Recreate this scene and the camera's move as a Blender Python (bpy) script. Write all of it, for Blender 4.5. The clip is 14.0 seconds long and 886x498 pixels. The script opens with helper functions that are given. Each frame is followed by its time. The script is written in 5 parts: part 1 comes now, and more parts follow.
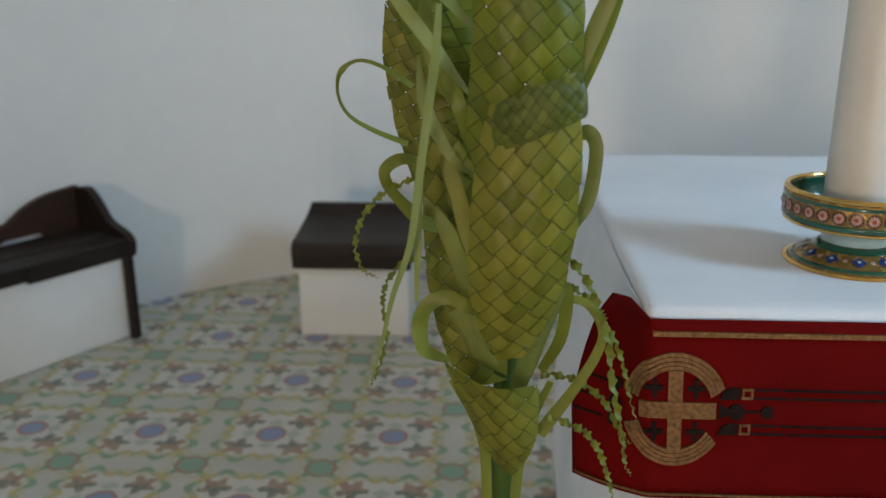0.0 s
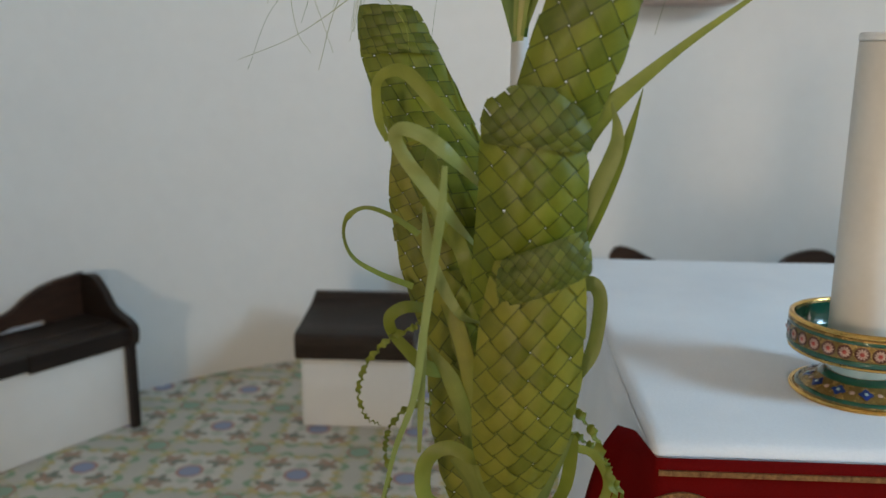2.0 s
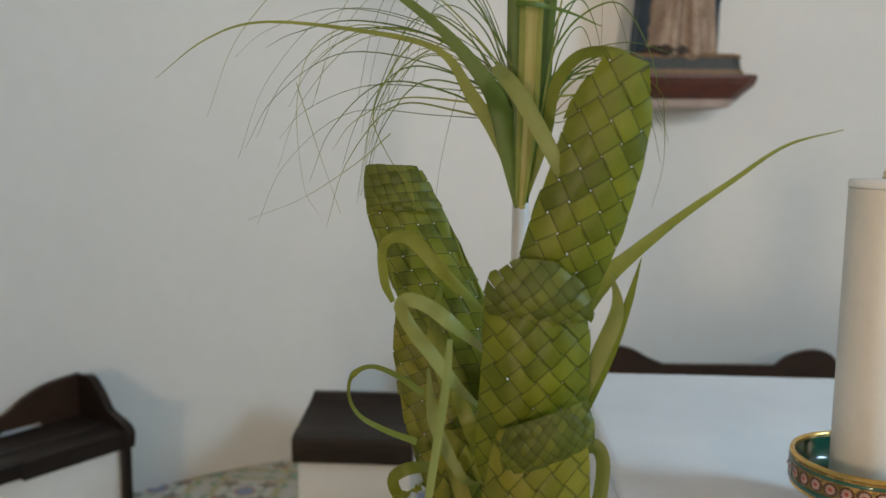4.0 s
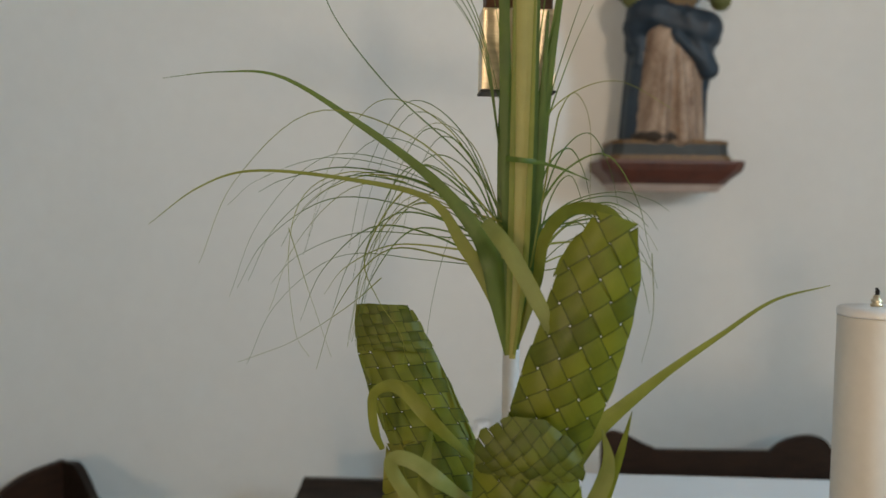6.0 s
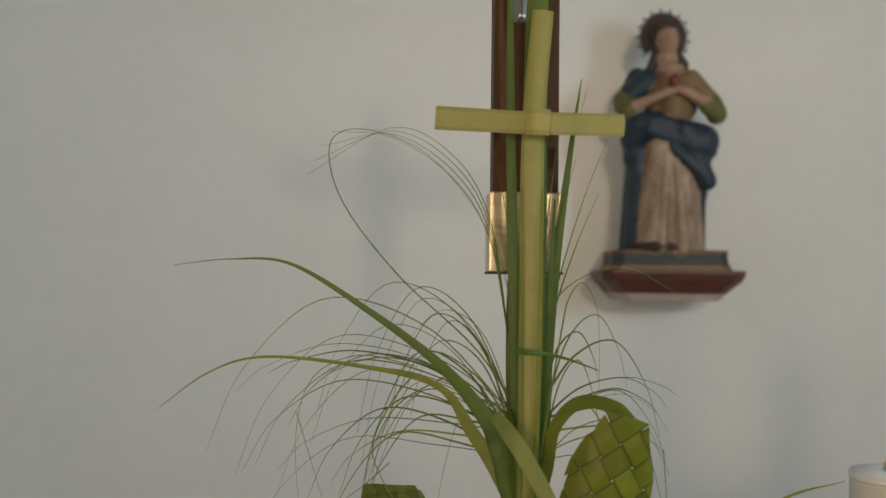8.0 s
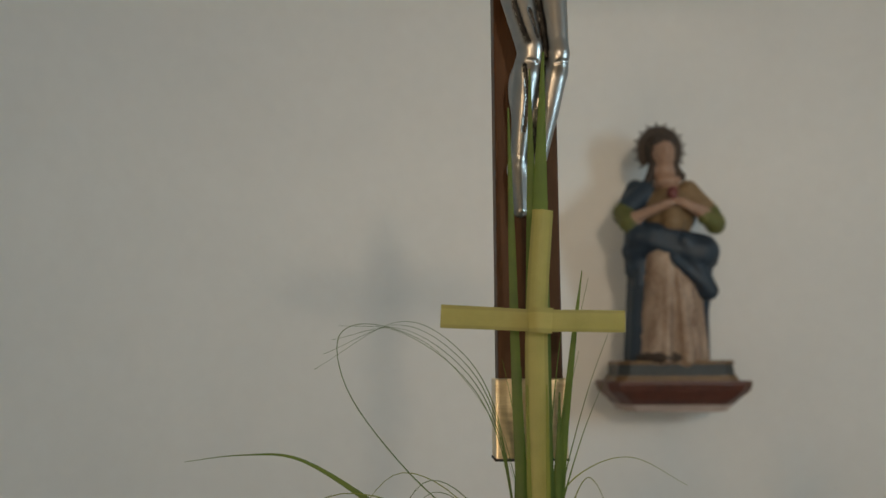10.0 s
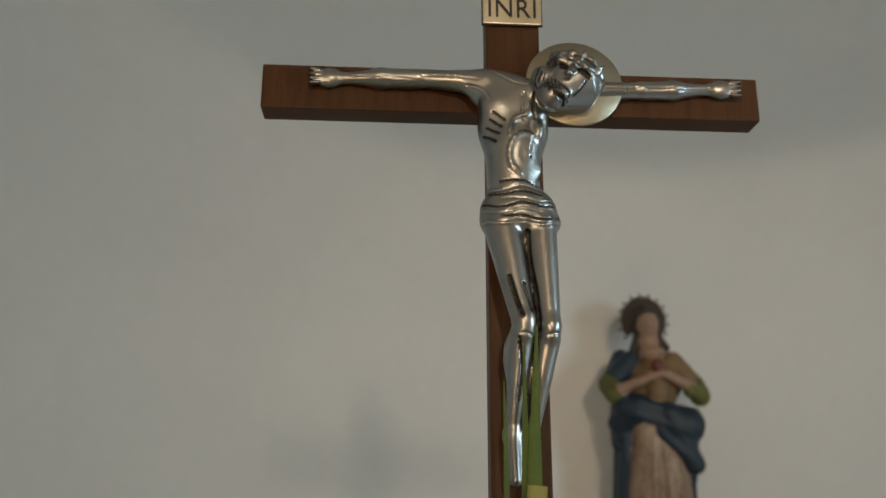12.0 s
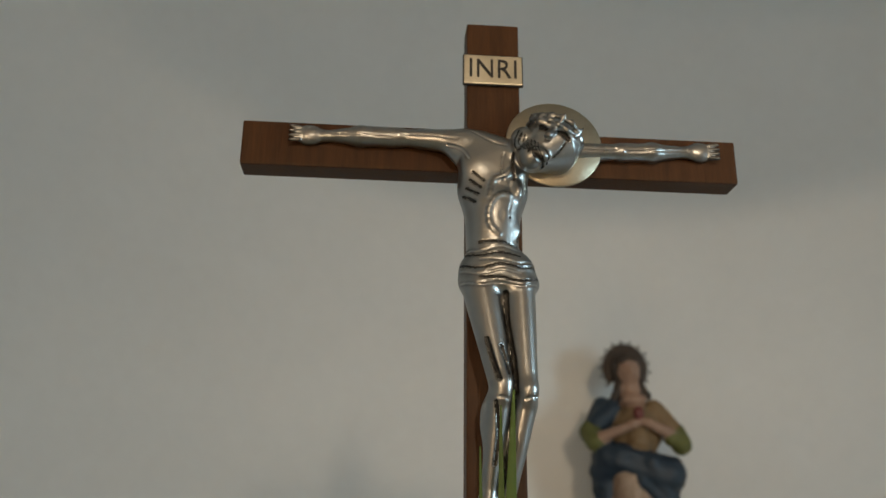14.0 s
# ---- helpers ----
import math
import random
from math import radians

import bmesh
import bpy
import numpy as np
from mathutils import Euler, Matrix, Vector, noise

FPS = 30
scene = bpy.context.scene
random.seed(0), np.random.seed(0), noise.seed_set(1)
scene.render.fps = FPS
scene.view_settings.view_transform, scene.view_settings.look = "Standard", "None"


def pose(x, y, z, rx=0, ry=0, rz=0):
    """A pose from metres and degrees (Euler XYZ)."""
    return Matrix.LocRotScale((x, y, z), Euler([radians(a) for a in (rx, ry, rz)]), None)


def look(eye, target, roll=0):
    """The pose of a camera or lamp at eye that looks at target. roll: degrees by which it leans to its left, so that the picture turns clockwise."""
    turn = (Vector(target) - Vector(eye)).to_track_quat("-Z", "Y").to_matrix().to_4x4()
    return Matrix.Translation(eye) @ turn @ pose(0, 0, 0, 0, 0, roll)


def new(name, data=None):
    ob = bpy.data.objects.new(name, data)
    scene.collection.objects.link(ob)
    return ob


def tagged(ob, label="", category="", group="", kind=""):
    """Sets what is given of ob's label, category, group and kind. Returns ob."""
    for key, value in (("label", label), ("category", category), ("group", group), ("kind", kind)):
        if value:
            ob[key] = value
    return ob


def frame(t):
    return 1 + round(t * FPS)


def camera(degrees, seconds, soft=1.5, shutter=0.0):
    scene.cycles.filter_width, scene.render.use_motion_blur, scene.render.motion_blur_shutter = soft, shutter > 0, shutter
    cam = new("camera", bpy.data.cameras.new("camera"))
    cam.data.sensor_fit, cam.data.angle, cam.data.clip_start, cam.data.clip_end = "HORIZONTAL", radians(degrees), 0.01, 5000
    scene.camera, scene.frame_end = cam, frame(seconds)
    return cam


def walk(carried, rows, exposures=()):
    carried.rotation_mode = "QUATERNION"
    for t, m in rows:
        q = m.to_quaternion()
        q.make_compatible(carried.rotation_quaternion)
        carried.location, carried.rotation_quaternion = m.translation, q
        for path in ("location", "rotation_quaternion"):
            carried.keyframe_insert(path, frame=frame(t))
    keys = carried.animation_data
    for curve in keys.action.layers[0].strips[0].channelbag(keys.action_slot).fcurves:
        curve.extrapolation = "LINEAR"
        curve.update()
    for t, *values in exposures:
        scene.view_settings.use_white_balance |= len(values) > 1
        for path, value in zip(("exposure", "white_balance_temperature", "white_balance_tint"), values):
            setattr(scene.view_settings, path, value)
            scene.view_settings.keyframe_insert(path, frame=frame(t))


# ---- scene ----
cam = camera(54.3, 14.0)
PATH = [
    (0, (0.132, 0.068, 1.408), (0.038, 1.977, 0.82), -0.0),
    (0.5, (0.13, 0.069, 1.427), (0.029, 1.987, 0.87), 0.0),
    (1, (0.131, 0.077, 1.445), (0.031, 2.006, 0.926), 0.3),
    (1.5, (0.131, 0.083, 1.466), (0.028, 2.021, 0.985), 0.3),
    (2, (0.13, 0.09, 1.497), (0.024, 2.04, 1.062), 0.5),
    (2.5, (0.127, 0.095, 1.522), (0.024, 2.055, 1.136), 0.5),
    (3, (0.124, 0.089, 1.545), (0.024, 2.057, 1.201), 0.7),
    (5.5, (0.12, 0.084, 1.676), (0.016, 2.076, 1.529), 0.4),
    (6, (0.121, 0.092, 1.7), (0.035, 2.087, 1.581), 0.8),
    (6.5, (0.126, 0.098, 1.729), (0.053, 2.095, 1.655), 0.8),
    (7, (0.119, 0.102, 1.763), (0.037, 2.1, 1.738), 1.0),
    (9.5, (0.106, 0.062, 1.913), (0.01, 2.048, 2.129), -0.1),
    (10, (0.107, 0.057, 1.952), (0.012, 2.036, 2.221), -0.3),
    (10.5, (0.105, 0.043, 2.001), (0.028, 2.01, 2.35), -0.4),
    (11, (0.094, 0.017, 2.05), (0.03, 1.967, 2.492), -0.2),
    (11.5, (0.088, -0.006, 2.085), (0.031, 1.927, 2.595), 0.3),
    (12, (0.091, -0.025, 2.118), (0.037, 1.893, 2.682), 0.2),
    (12.5, (0.09, -0.034, 2.135), (0.04, 1.874, 2.73), 0.3),
    (13, (0.097, -0.034, 2.147), (0.064, 1.862, 2.782), 0.1),
    (13.5, (0.099, -0.028, 2.149), (0.075, 1.865, 2.793), 0.4),
    (14, (0.099, -0.028, 2.15), (0.082, 1.863, 2.798), 0.6),
]
walk(cam, [(t, look(eye, target, roll)) for t, eye, target, roll in PATH],
     [(0, 0.13, 7150, 13), (3, 0.17, 7650, 14), (6.5, -0.12, 8200, 14.5), (9.5, -0.38, 8600, 14), (11, -0.58, 8650, 13.5), (14, -0.56, 8550, 13)])
cam.data.dof.use_dof, cam.data.dof.focus_distance, cam.data.dof.aperture_fstop = True, 1.15, 4.0

# ---- world and light ----
world = bpy.data.worlds.new("sky")
scene.world = world
world.use_nodes = True
wn = world.node_tree
sky = wn.nodes.new("ShaderNodeTexSky")
sky.sky_type, sky.sun_disc = "NISHITA", False
sky.sun_elevation, sky.sun_rotation = radians(40), radians(200)
wn.nodes["Background"].inputs["Strength"].default_value = 0.1
wn.links.new(sky.outputs["Color"], wn.nodes["Background"].inputs["Color"])


def area_lamp(name, eye, target, wide, high, watts, colour):
    data = bpy.data.lights.new(name, "AREA")
    data.shape, data.size, data.size_y = "RECTANGLE", wide, high
    data.energy, data.color = watts, colour
    ob = new(name, data)
    ob.matrix_world = look(eye, target)
    return ob


# unseen lamps set by the shadows; assumed openings: window beside the apse, high window and doorway at the nave's end
area_lamp("added_window_light", (3.02, 0.3, 2.5), (-1.6, 3.2, 1.5), 0.6, 1.0, 66, (0.38, 0.69, 1.0))
# stands well behind the high opening, which trims its pool on the apse
area_lamp("added_window_light", (1.77, -8.7, 3.98), (0.7, 4.4, 2.9), 0.85, 0.85, 400, (1.0, 0.92, 0.80))
area_lamp("added_door_light", (-1.5, -5.95, 1.65), (1.6, 4.2, 2.0), 0.6, 0.9, 96, (1.0, 0.83, 0.64))

# ---- materials ----


def shader(name):
    m = bpy.data.materials.new(name)
    m.use_nodes = True
    nt = m.node_tree
    return m, nt, nt.nodes["Principled BSDF"]


def node(nt, kind, **values):
    n = nt.nodes.new(kind)
    for key, value in values.items():
        n.inputs[key.replace("_", " ")].default_value = value
    return n


def calc(nt, op, a, b=0.0, c=0.0):
    n = nt.nodes.new("ShaderNodeMath")
    n.operation = op
    for i, v in enumerate((a, b, c)):
        if isinstance(v, (int, float)):
            n.inputs[i].default_value = v
        else:
            nt.links.new(v, n.inputs[i])
    return n.outputs[0]


def blend(nt, fac, a, b, mode="MIX"):
    n = nt.nodes.new("ShaderNodeMix")
    n.data_type, n.blend_type = "RGBA", mode
    for i, v in ((0, fac), (6, a), (7, b)):
        if isinstance(v, (int, float)):
            n.inputs[i].default_value = v
        elif isinstance(v, tuple):
            n.inputs[i].default_value = (*v, 1)
        else:
            nt.links.new(v, n.inputs[i])
    return n.outputs[2]


def ramp(nt, value, stops):
    n = nt.nodes.new("ShaderNodeValToRGB")
    nt.links.new(value, n.inputs[0])
    while len(n.color_ramp.elements) < len(stops):
        n.color_ramp.elements.new(0.5)
    for e, (at, col) in zip(n.color_ramp.elements, stops):
        e.position, e.color = at, (*col, 1)
    return n.outputs[0]


def noisy(nt, scale, detail=4.0, stretch=(1, 1, 1), rough=0.55):
    tc = nt.nodes.new("ShaderNodeTexCoord")
    mp = nt.nodes.new("ShaderNodeMapping")
    mp.inputs["Scale"].default_value = stretch
    nt.links.new(tc.outputs["Object"], mp.inputs[0])
    n = node(nt, "ShaderNodeTexNoise", Scale=scale, Detail=detail, Roughness=rough)
    nt.links.new(mp.outputs[0], n.inputs["Vector"])
    return n.outputs["Fac"]


def bump(nt, bsdf, height, strength, distance=0.01):
    b = node(nt, "ShaderNodeBump", Strength=strength, Distance=distance)
    nt.links.new(height, b.inputs["Height"])
    nt.links.new(b.outputs[0], bsdf.inputs["Normal"])


def surface(name, low, high, scale, rough=0.6, stretch=(1, 1, 1), metal=0.0, relief=0.2, fine=60.0, gloss=0.0, distance=0.004):
    """Two colours mixed by coarse and fine noise, uneven roughness and fine relief."""
    m, nt, b = shader(name)
    big, small = noisy(nt, scale, 5.0, stretch), noisy(nt, fine, 4.0, stretch)
    mixv = calc(nt, "ADD", calc(nt, "MULTIPLY", big, 0.65), calc(nt, "MULTIPLY", small, 0.35))
    nt.links.new(ramp(nt, mixv, [(0.32, low), (0.68, high)]), b.inputs["Base Color"])
    nt.links.new(calc(nt, "MULTIPLY_ADD", big, 0.25, rough - 0.125), b.inputs["Roughness"])
    b.inputs["Metallic"].default_value = metal
    b.inputs["Coat Weight"].default_value = gloss
    b.inputs["Coat Roughness"].default_value = 0.12 if gloss > 0.25 else 0.4
    bump(nt, b, small, relief, distance)
    return m


plaster = surface("limewashed plaster", (0.735, 0.735, 0.725), (0.785, 0.785, 0.775), 1.6, 0.85, relief=0.25, fine=14.0, distance=0.006)
dark_wood = surface("dark walnut", (0.009, 0.0055, 0.0045), (0.026, 0.015, 0.011), 9.0, 0.5, (1, 6, 6), relief=0.25, fine=70, gloss=0.1)
# the highlight on the seat tops is put into this lighter colour
seat_wood = surface("dark walnut seat, lighter tone", (0.014, 0.010, 0.008), (0.044, 0.029, 0.022), 9.0, 0.42, (1, 6, 6), relief=0.25, fine=60)
brown_wood = surface("worn brown walnut", (0.022, 0.010, 0.006), (0.055, 0.024, 0.013), 9.0, 0.5, (1, 5, 5), relief=0.25, fine=60)
mahogany = surface("varnished mahogany", (0.050, 0.018, 0.0062), (0.102, 0.039, 0.0135), 7.0, 0.48, (8, 8, 0.7), relief=0.12, fine=45)
linen = surface("white linen", (0.74, 0.75, 0.78), (0.84, 0.85, 0.87), 4.0, 0.9, relief=0.2, fine=220, distance=0.001)
red_cloth = surface("red woven cloth", (0.095, 0.0020, 0.0020), (0.150, 0.0038, 0.0034), 7.0, 0.85, relief=0.35, fine=420, distance=0.001)
black_thread = surface("black embroidery", (0.012, 0.008, 0.008), (0.03, 0.016, 0.014), 60, 0.8, fine=500)
gold_thread = surface("gold thread", (0.12, 0.052, 0.022), (0.40, 0.21, 0.09), 140, 0.38, metal=0.8, relief=0.9, fine=520, distance=0.002)
gold = surface("polished gold lustre", (0.62, 0.36, 0.10), (0.86, 0.56, 0.20), 12, 0.2, metal=1.0, relief=0.05, fine=150)
brass = surface("brushed brass sheet", (0.58, 0.48, 0.33), (0.78, 0.68, 0.50), 30, 0.36, (1, 1, 6), metal=1.0, relief=0.08, fine=30)
pale_brass = surface("pale satin brass", (0.58, 0.52, 0.41), (0.74, 0.67, 0.54), 14, 0.34, metal=1.0, relief=0.1, fine=120)
halo_brass = surface("dull golden brass", (0.52, 0.43, 0.31), (0.68, 0.575, 0.43), 10, 0.40, metal=1.0, relief=0.1, fine=120)
engraving = surface("black engraving", (0.015, 0.013, 0.012), (0.03, 0.027, 0.024), 40, 0.6)
steel = surface("white painted tube", (0.55, 0.56, 0.56), (0.66, 0.66, 0.66), 12, 0.4, relief=0.05)
wax = surface("white candle tube", (0.64, 0.62, 0.58), (0.71, 0.69, 0.65), 6, 0.5, relief=0.04, gloss=0.08)
green_glaze = surface("green glaze", (0.004, 0.060, 0.036), (0.012, 0.105, 0.066), 25, 0.12, relief=0.05, gloss=0.6)
blue_glaze = surface("pale blue glaze", (0.30, 0.47, 0.52), (0.42, 0.58, 0.62), 25, 0.12, relief=0.04, gloss=0.6)
cobalt = surface("cobalt enamel", (0.006, 0.02, 0.13), (0.014, 0.05, 0.24), 60, 0.2, relief=0.1, gloss=0.5)
olive_gold = surface("gilded ochre enamel", (0.20, 0.12, 0.030), (0.42, 0.27, 0.085), 60, 0.26, metal=0.5, relief=0.35, fine=260)
daisy_white = surface("cream enamel petals", (0.34, 0.20, 0.15), (0.55, 0.38, 0.31), 90, 0.3, relief=0.2)
daisy_red = surface("red enamel dot", (0.25, 0.02, 0.015), (0.42, 0.05, 0.03), 90, 0.3)
ruby = surface("dark red enamel", (0.050, 0.014, 0.008), (0.11, 0.03, 0.014), 90, 0.25, gloss=0.4)
wick_black = surface("charred wick", (0.008, 0.007, 0.006), (0.02, 0.017, 0.015), 80, 0.9)
white_ceramic = surface("white glazed ceramic", (0.72, 0.73, 0.75), (0.82, 0.83, 0.85), 12, 0.3, relief=0.05, gloss=0.3)

for m_, k_ in ((red_cloth, 0.06), (linen, 0.2), (black_thread, 0.05), (dark_wood, 0.25), (mahogany, 0.22), (seat_wood, 0.2), (brown_wood, 0.25)):
    m_.node_tree.nodes["Principled BSDF"].inputs["Specular IOR Level"].default_value = k_

# aged silver: patina by noise; shade painted dark into the hollows, ridges bright
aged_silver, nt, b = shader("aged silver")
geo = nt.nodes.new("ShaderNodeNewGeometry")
hollow_shade = ramp(nt, geo.outputs["Pointiness"], [(0.43, (0.016, 0.015, 0.014)), (0.485, (0.36, 0.355, 0.345)), (0.52, (0.62, 0.615, 0.605))])
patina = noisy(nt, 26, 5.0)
nt.links.new(blend(nt, calc(nt, "MULTIPLY", patina, 0.50), hollow_shade, (0.24, 0.232, 0.22)), b.inputs["Base Color"])
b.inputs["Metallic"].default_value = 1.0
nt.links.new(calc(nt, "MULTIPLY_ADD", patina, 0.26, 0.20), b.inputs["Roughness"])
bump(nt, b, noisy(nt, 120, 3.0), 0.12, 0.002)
# black for cut lines: some patina, the rest shade painted into the grooves
groove_shade = surface("black patina and painted shade in the grooves", (0.018, 0.017, 0.016), (0.075, 0.07, 0.065), 90, 0.42, metal=0.8, relief=0.1)


def leaf_stuff(name, low, high, rough=0.45, through_light=0.30, edge=0.25):
    """Fresh palm leaf: fibres along the strip, tint changes strip by strip, a little light passes."""
    m, nt, b = shader(name)
    info = nt.nodes.new("ShaderNodeObjectInfo")
    geo = nt.nodes.new("ShaderNodeNewGeometry")
    uv = nt.nodes.new("ShaderNodeUVMap")
    mp = nt.nodes.new("ShaderNodeMapping")
    mp.inputs["Scale"].default_value = (900, 14, 1)
    nt.links.new(uv.outputs[0], mp.inputs[0])
    fib = node(nt, "ShaderNodeTexNoise", Scale=1.0, Detail=3.0)
    nt.links.new(mp.outputs[0], fib.inputs["Vector"])
    patch = noisy(nt, 22, 4.0)
    v = calc(nt, "ADD", calc(nt, "MULTIPLY", patch, 0.55), calc(nt, "MULTIPLY", info.outputs["Random"], 0.26))
    v = calc(nt, "ADD", v, calc(nt, "MULTIPLY", fib.outputs["Fac"], 0.12))
    col = ramp(nt, v, [(0.30, low), (0.78, high)])
    sx = nt.nodes.new("ShaderNodeSeparateXYZ")
    nt.links.new(uv.outputs[0], sx.inputs[0])
    off = calc(nt, "ABSOLUTE", calc(nt, "SUBTRACT", calc(nt, "FRACT", calc(nt, "ADD", sx.outputs[0], 0.5)), 0.5))
    # strip edges painted darker, in place of the shade where plaited strips cross
    rim = nt.nodes.new("ShaderNodeMapRange")
    rim.interpolation_type = "SMOOTHSTEP"
    nt.links.new(off, rim.inputs[0])
    rim.inputs[1].default_value, rim.inputs[2].default_value = 0.0082, 0.0106
    rim.inputs[4].default_value = edge
    col = blend(nt, rim.outputs[0], col, (low[0] * 0.35, low[1] * 0.42, low[2] * 0.5))
    nt.links.new(col, b.inputs["Base Color"])
    nt.links.new(calc(nt, "MULTIPLY_ADD", patch, 0.25, rough - 0.12), b.inputs["Roughness"])
    bump(nt, b, fib.outputs["Fac"], 0.35, 0.0006)
    tr = nt.nodes.new("ShaderNodeBsdfTranslucent")
    nt.links.new(blend(nt, 1.0, col, (1.0, 0.95, 0.45), "MULTIPLY"), tr.inputs["Color"])
    ms = nt.nodes.new("ShaderNodeMixShader")
    ms.inputs[0].default_value = through_light
    nt.links.new(b.outputs[0], ms.inputs[1])
    nt.links.new(tr.outputs[0], ms.inputs[2])
    nt.links.new(ms.outputs[0], nt.nodes["Material Output"].inputs["Surface"])
    return m


leaf_green = leaf_stuff("palm leaf", (0.104, 0.144, 0.0080), (0.262, 0.305, 0.022), edge=0.85)
leaf_olive = leaf_stuff("shaded palm leaf", (0.142, 0.160, 0.010), (0.340, 0.328, 0.038), edge=0.85)
leaf_tip = leaf_stuff("dark leaf tip", (0.072, 0.104, 0.0080), (0.198, 0.234, 0.022), edge=0.8)
leaf_pale = leaf_stuff("pale palm ribbon", (0.17, 0.225, 0.060), (0.35, 0.39, 0.14))
leaf_yellow = leaf_stuff("yellow palm heart", (0.29, 0.30, 0.085), (0.53, 0.48, 0.18), 0.4)
leaf_lime = leaf_stuff("young curled leaf", (0.140, 0.175, 0.020), (0.300, 0.335, 0.066))
leaf_deep = leaf_stuff("green leaf blade", (0.0484, 0.1150, 0.0160), (0.1320, 0.2200, 0.0350))

# painted cement tiles: octagons, flower sprigs and wavy bands on a cream ground, 0.2 m tiles, 0.4 m repeat
tile_paint, nt, b = shader("patterned cement tile")
geo = nt.nodes.new("ShaderNodeNewGeometry")
sep = nt.nodes.new("ShaderNodeSeparateXYZ")
nt.links.new(geo.outputs["Position"], sep.inputs[0])
warp = node(nt, "ShaderNodeTexNoise", Scale=9.0, Detail=2.0)
nt.links.new(geo.outputs["Position"], warp.inputs["Vector"])
wob = calc(nt, "MULTIPLY_ADD", warp.outputs["Fac"], 0.010, -0.005)


def folded(out, origin):
    t = calc(nt, "ADD", calc(nt, "SUBTRACT", out, origin), wob)
    return calc(nt, "ABSOLUTE", calc(nt, "SUBTRACT", calc(nt, "MULTIPLY", calc(nt, "FRACT", calc(nt, "ADD", calc(nt, "DIVIDE", t, 0.4), 0.5)), 0.4), 0.2))


px, py = folded(sep.outputs[0], -0.553), folded(sep.outputs[1], 2.56)


def octagon(x, y):
    m = calc(nt, "MAXIMUM", x, y)
    return calc(nt, "MAXIMUM", m, calc(nt, "MULTIPLY", calc(nt, "ADD", x, y), 0.707))


def below(v, edge, soft=0.004):
    n = nt.nodes.new("ShaderNodeMapRange")
    n.interpolation_type = "SMOOTHSTEP"
    nt.links.new(v, n.inputs[0])
    n.inputs[1].default_value, n.inputs[2].default_value = edge - soft, edge + soft
    n.inputs[3].default_value, n.inputs[4].default_value = 1.0, 0.0
    return n.outputs[0]


qx, qy = calc(nt, "SUBTRACT", 0.2, px), calc(nt, "SUBTRACT", 0.2, py)
oct_b, oct_g = octagon(px, py), octagon(qx, qy)
fine_n = node(nt, "ShaderNodeTexNoise", Scale=55.0, Detail=3.0)
nt.links.new(geo.outputs["Position"], fine_n.inputs["Vector"])
wear = node(nt, "ShaderNodeTexNoise", Scale=3.0, Detail=6.0)
nt.links.new(geo.outputs["Position"], wear.inputs["Vector"])
ground = ramp(nt, wear.outputs["Fac"], [(0.3, (0.53, 0.52, 0.47)), (0.7, (0.66, 0.64, 0.58))])
# wavy bands beside the channels that join the green octagons
inner_field = calc(nt, "MULTIPLY", calc(nt, "SUBTRACT", 1.0, below(qx, 0.062, 0.006)), calc(nt, "SUBTRACT", 1.0, below(qy, 0.062, 0.006)))
colour = blend(nt, calc(nt, "MULTIPLY", inner_field, 0.55), ground, (0.76, 0.74, 0.69))
for along, across in ((py, qx), (px, qy)):
    wave = calc(nt, "MULTIPLY_ADD", calc(nt, "SINE", calc(nt, "MULTIPLY", along, 62.8)), 0.016, 0.048)
    gap = calc(nt, "ABSOLUTE", calc(nt, "SUBTRACT", across, wave))
    tint = ramp(nt, calc(nt, "MULTIPLY_ADD", calc(nt, "SINE", calc(nt, "MULTIPLY", along, 62.8)), 0.5, 0.5), [(0.45, (0.21, 0.38, 0.22)), (0.95, (0.58, 0.47, 0.17))])
    colour = blend(nt, calc(nt, "MULTIPLY", below(gap, 0.0140), 0.92), colour, tint)
    inner = calc(nt, "ABSOLUTE", calc(nt, "SUBTRACT", across, calc(nt, "SUBTRACT", 0.100, wave)))
    colour = blend(nt, calc(nt, "MULTIPLY", below(inner, 0.007), 0.6), colour, (0.55, 0.52, 0.30))
# sprigs round the blue octagons
fx, fy = calc(nt, "SUBTRACT", px, 0.090), calc(nt, "SUBTRACT", py, 0.084)
ang = calc(nt, "ARCTAN2", fy, fx)
rad = calc(nt, "SQRT", calc(nt, "ADD", calc(nt, "MULTIPLY", fx, fx), calc(nt, "MULTIPLY", fy, fy)))
petal = calc(nt, "MULTIPLY_ADD", calc(nt, "COSINE", calc(nt, "MULTIPLY_ADD", ang, 5.0, calc(nt, "MULTIPLY", fine_n.outputs["Fac"], 5.0))), 0.012, 0.041)
sprig = below(calc(nt, "SUBTRACT", rad, petal), 0.0, 0.005)
sprig_col = ramp(nt, calc(nt, "ADD", calc(nt, "MULTIPLY_ADD", fine_n.outputs["Fac"], 1.3, -0.30), calc(nt, "MULTIPLY", ang, 0.09)), [(0.16, (0.07, 0.13, 0.08)), (0.29, (0.17, 0.17, 0.13)), (0.36, (0.46, 0.15, 0.05)), (0.55, (0.36, 0.24, 0.15))])
colour = blend(nt, calc(nt, "MULTIPLY", sprig, 0.85), colour, sprig_col)
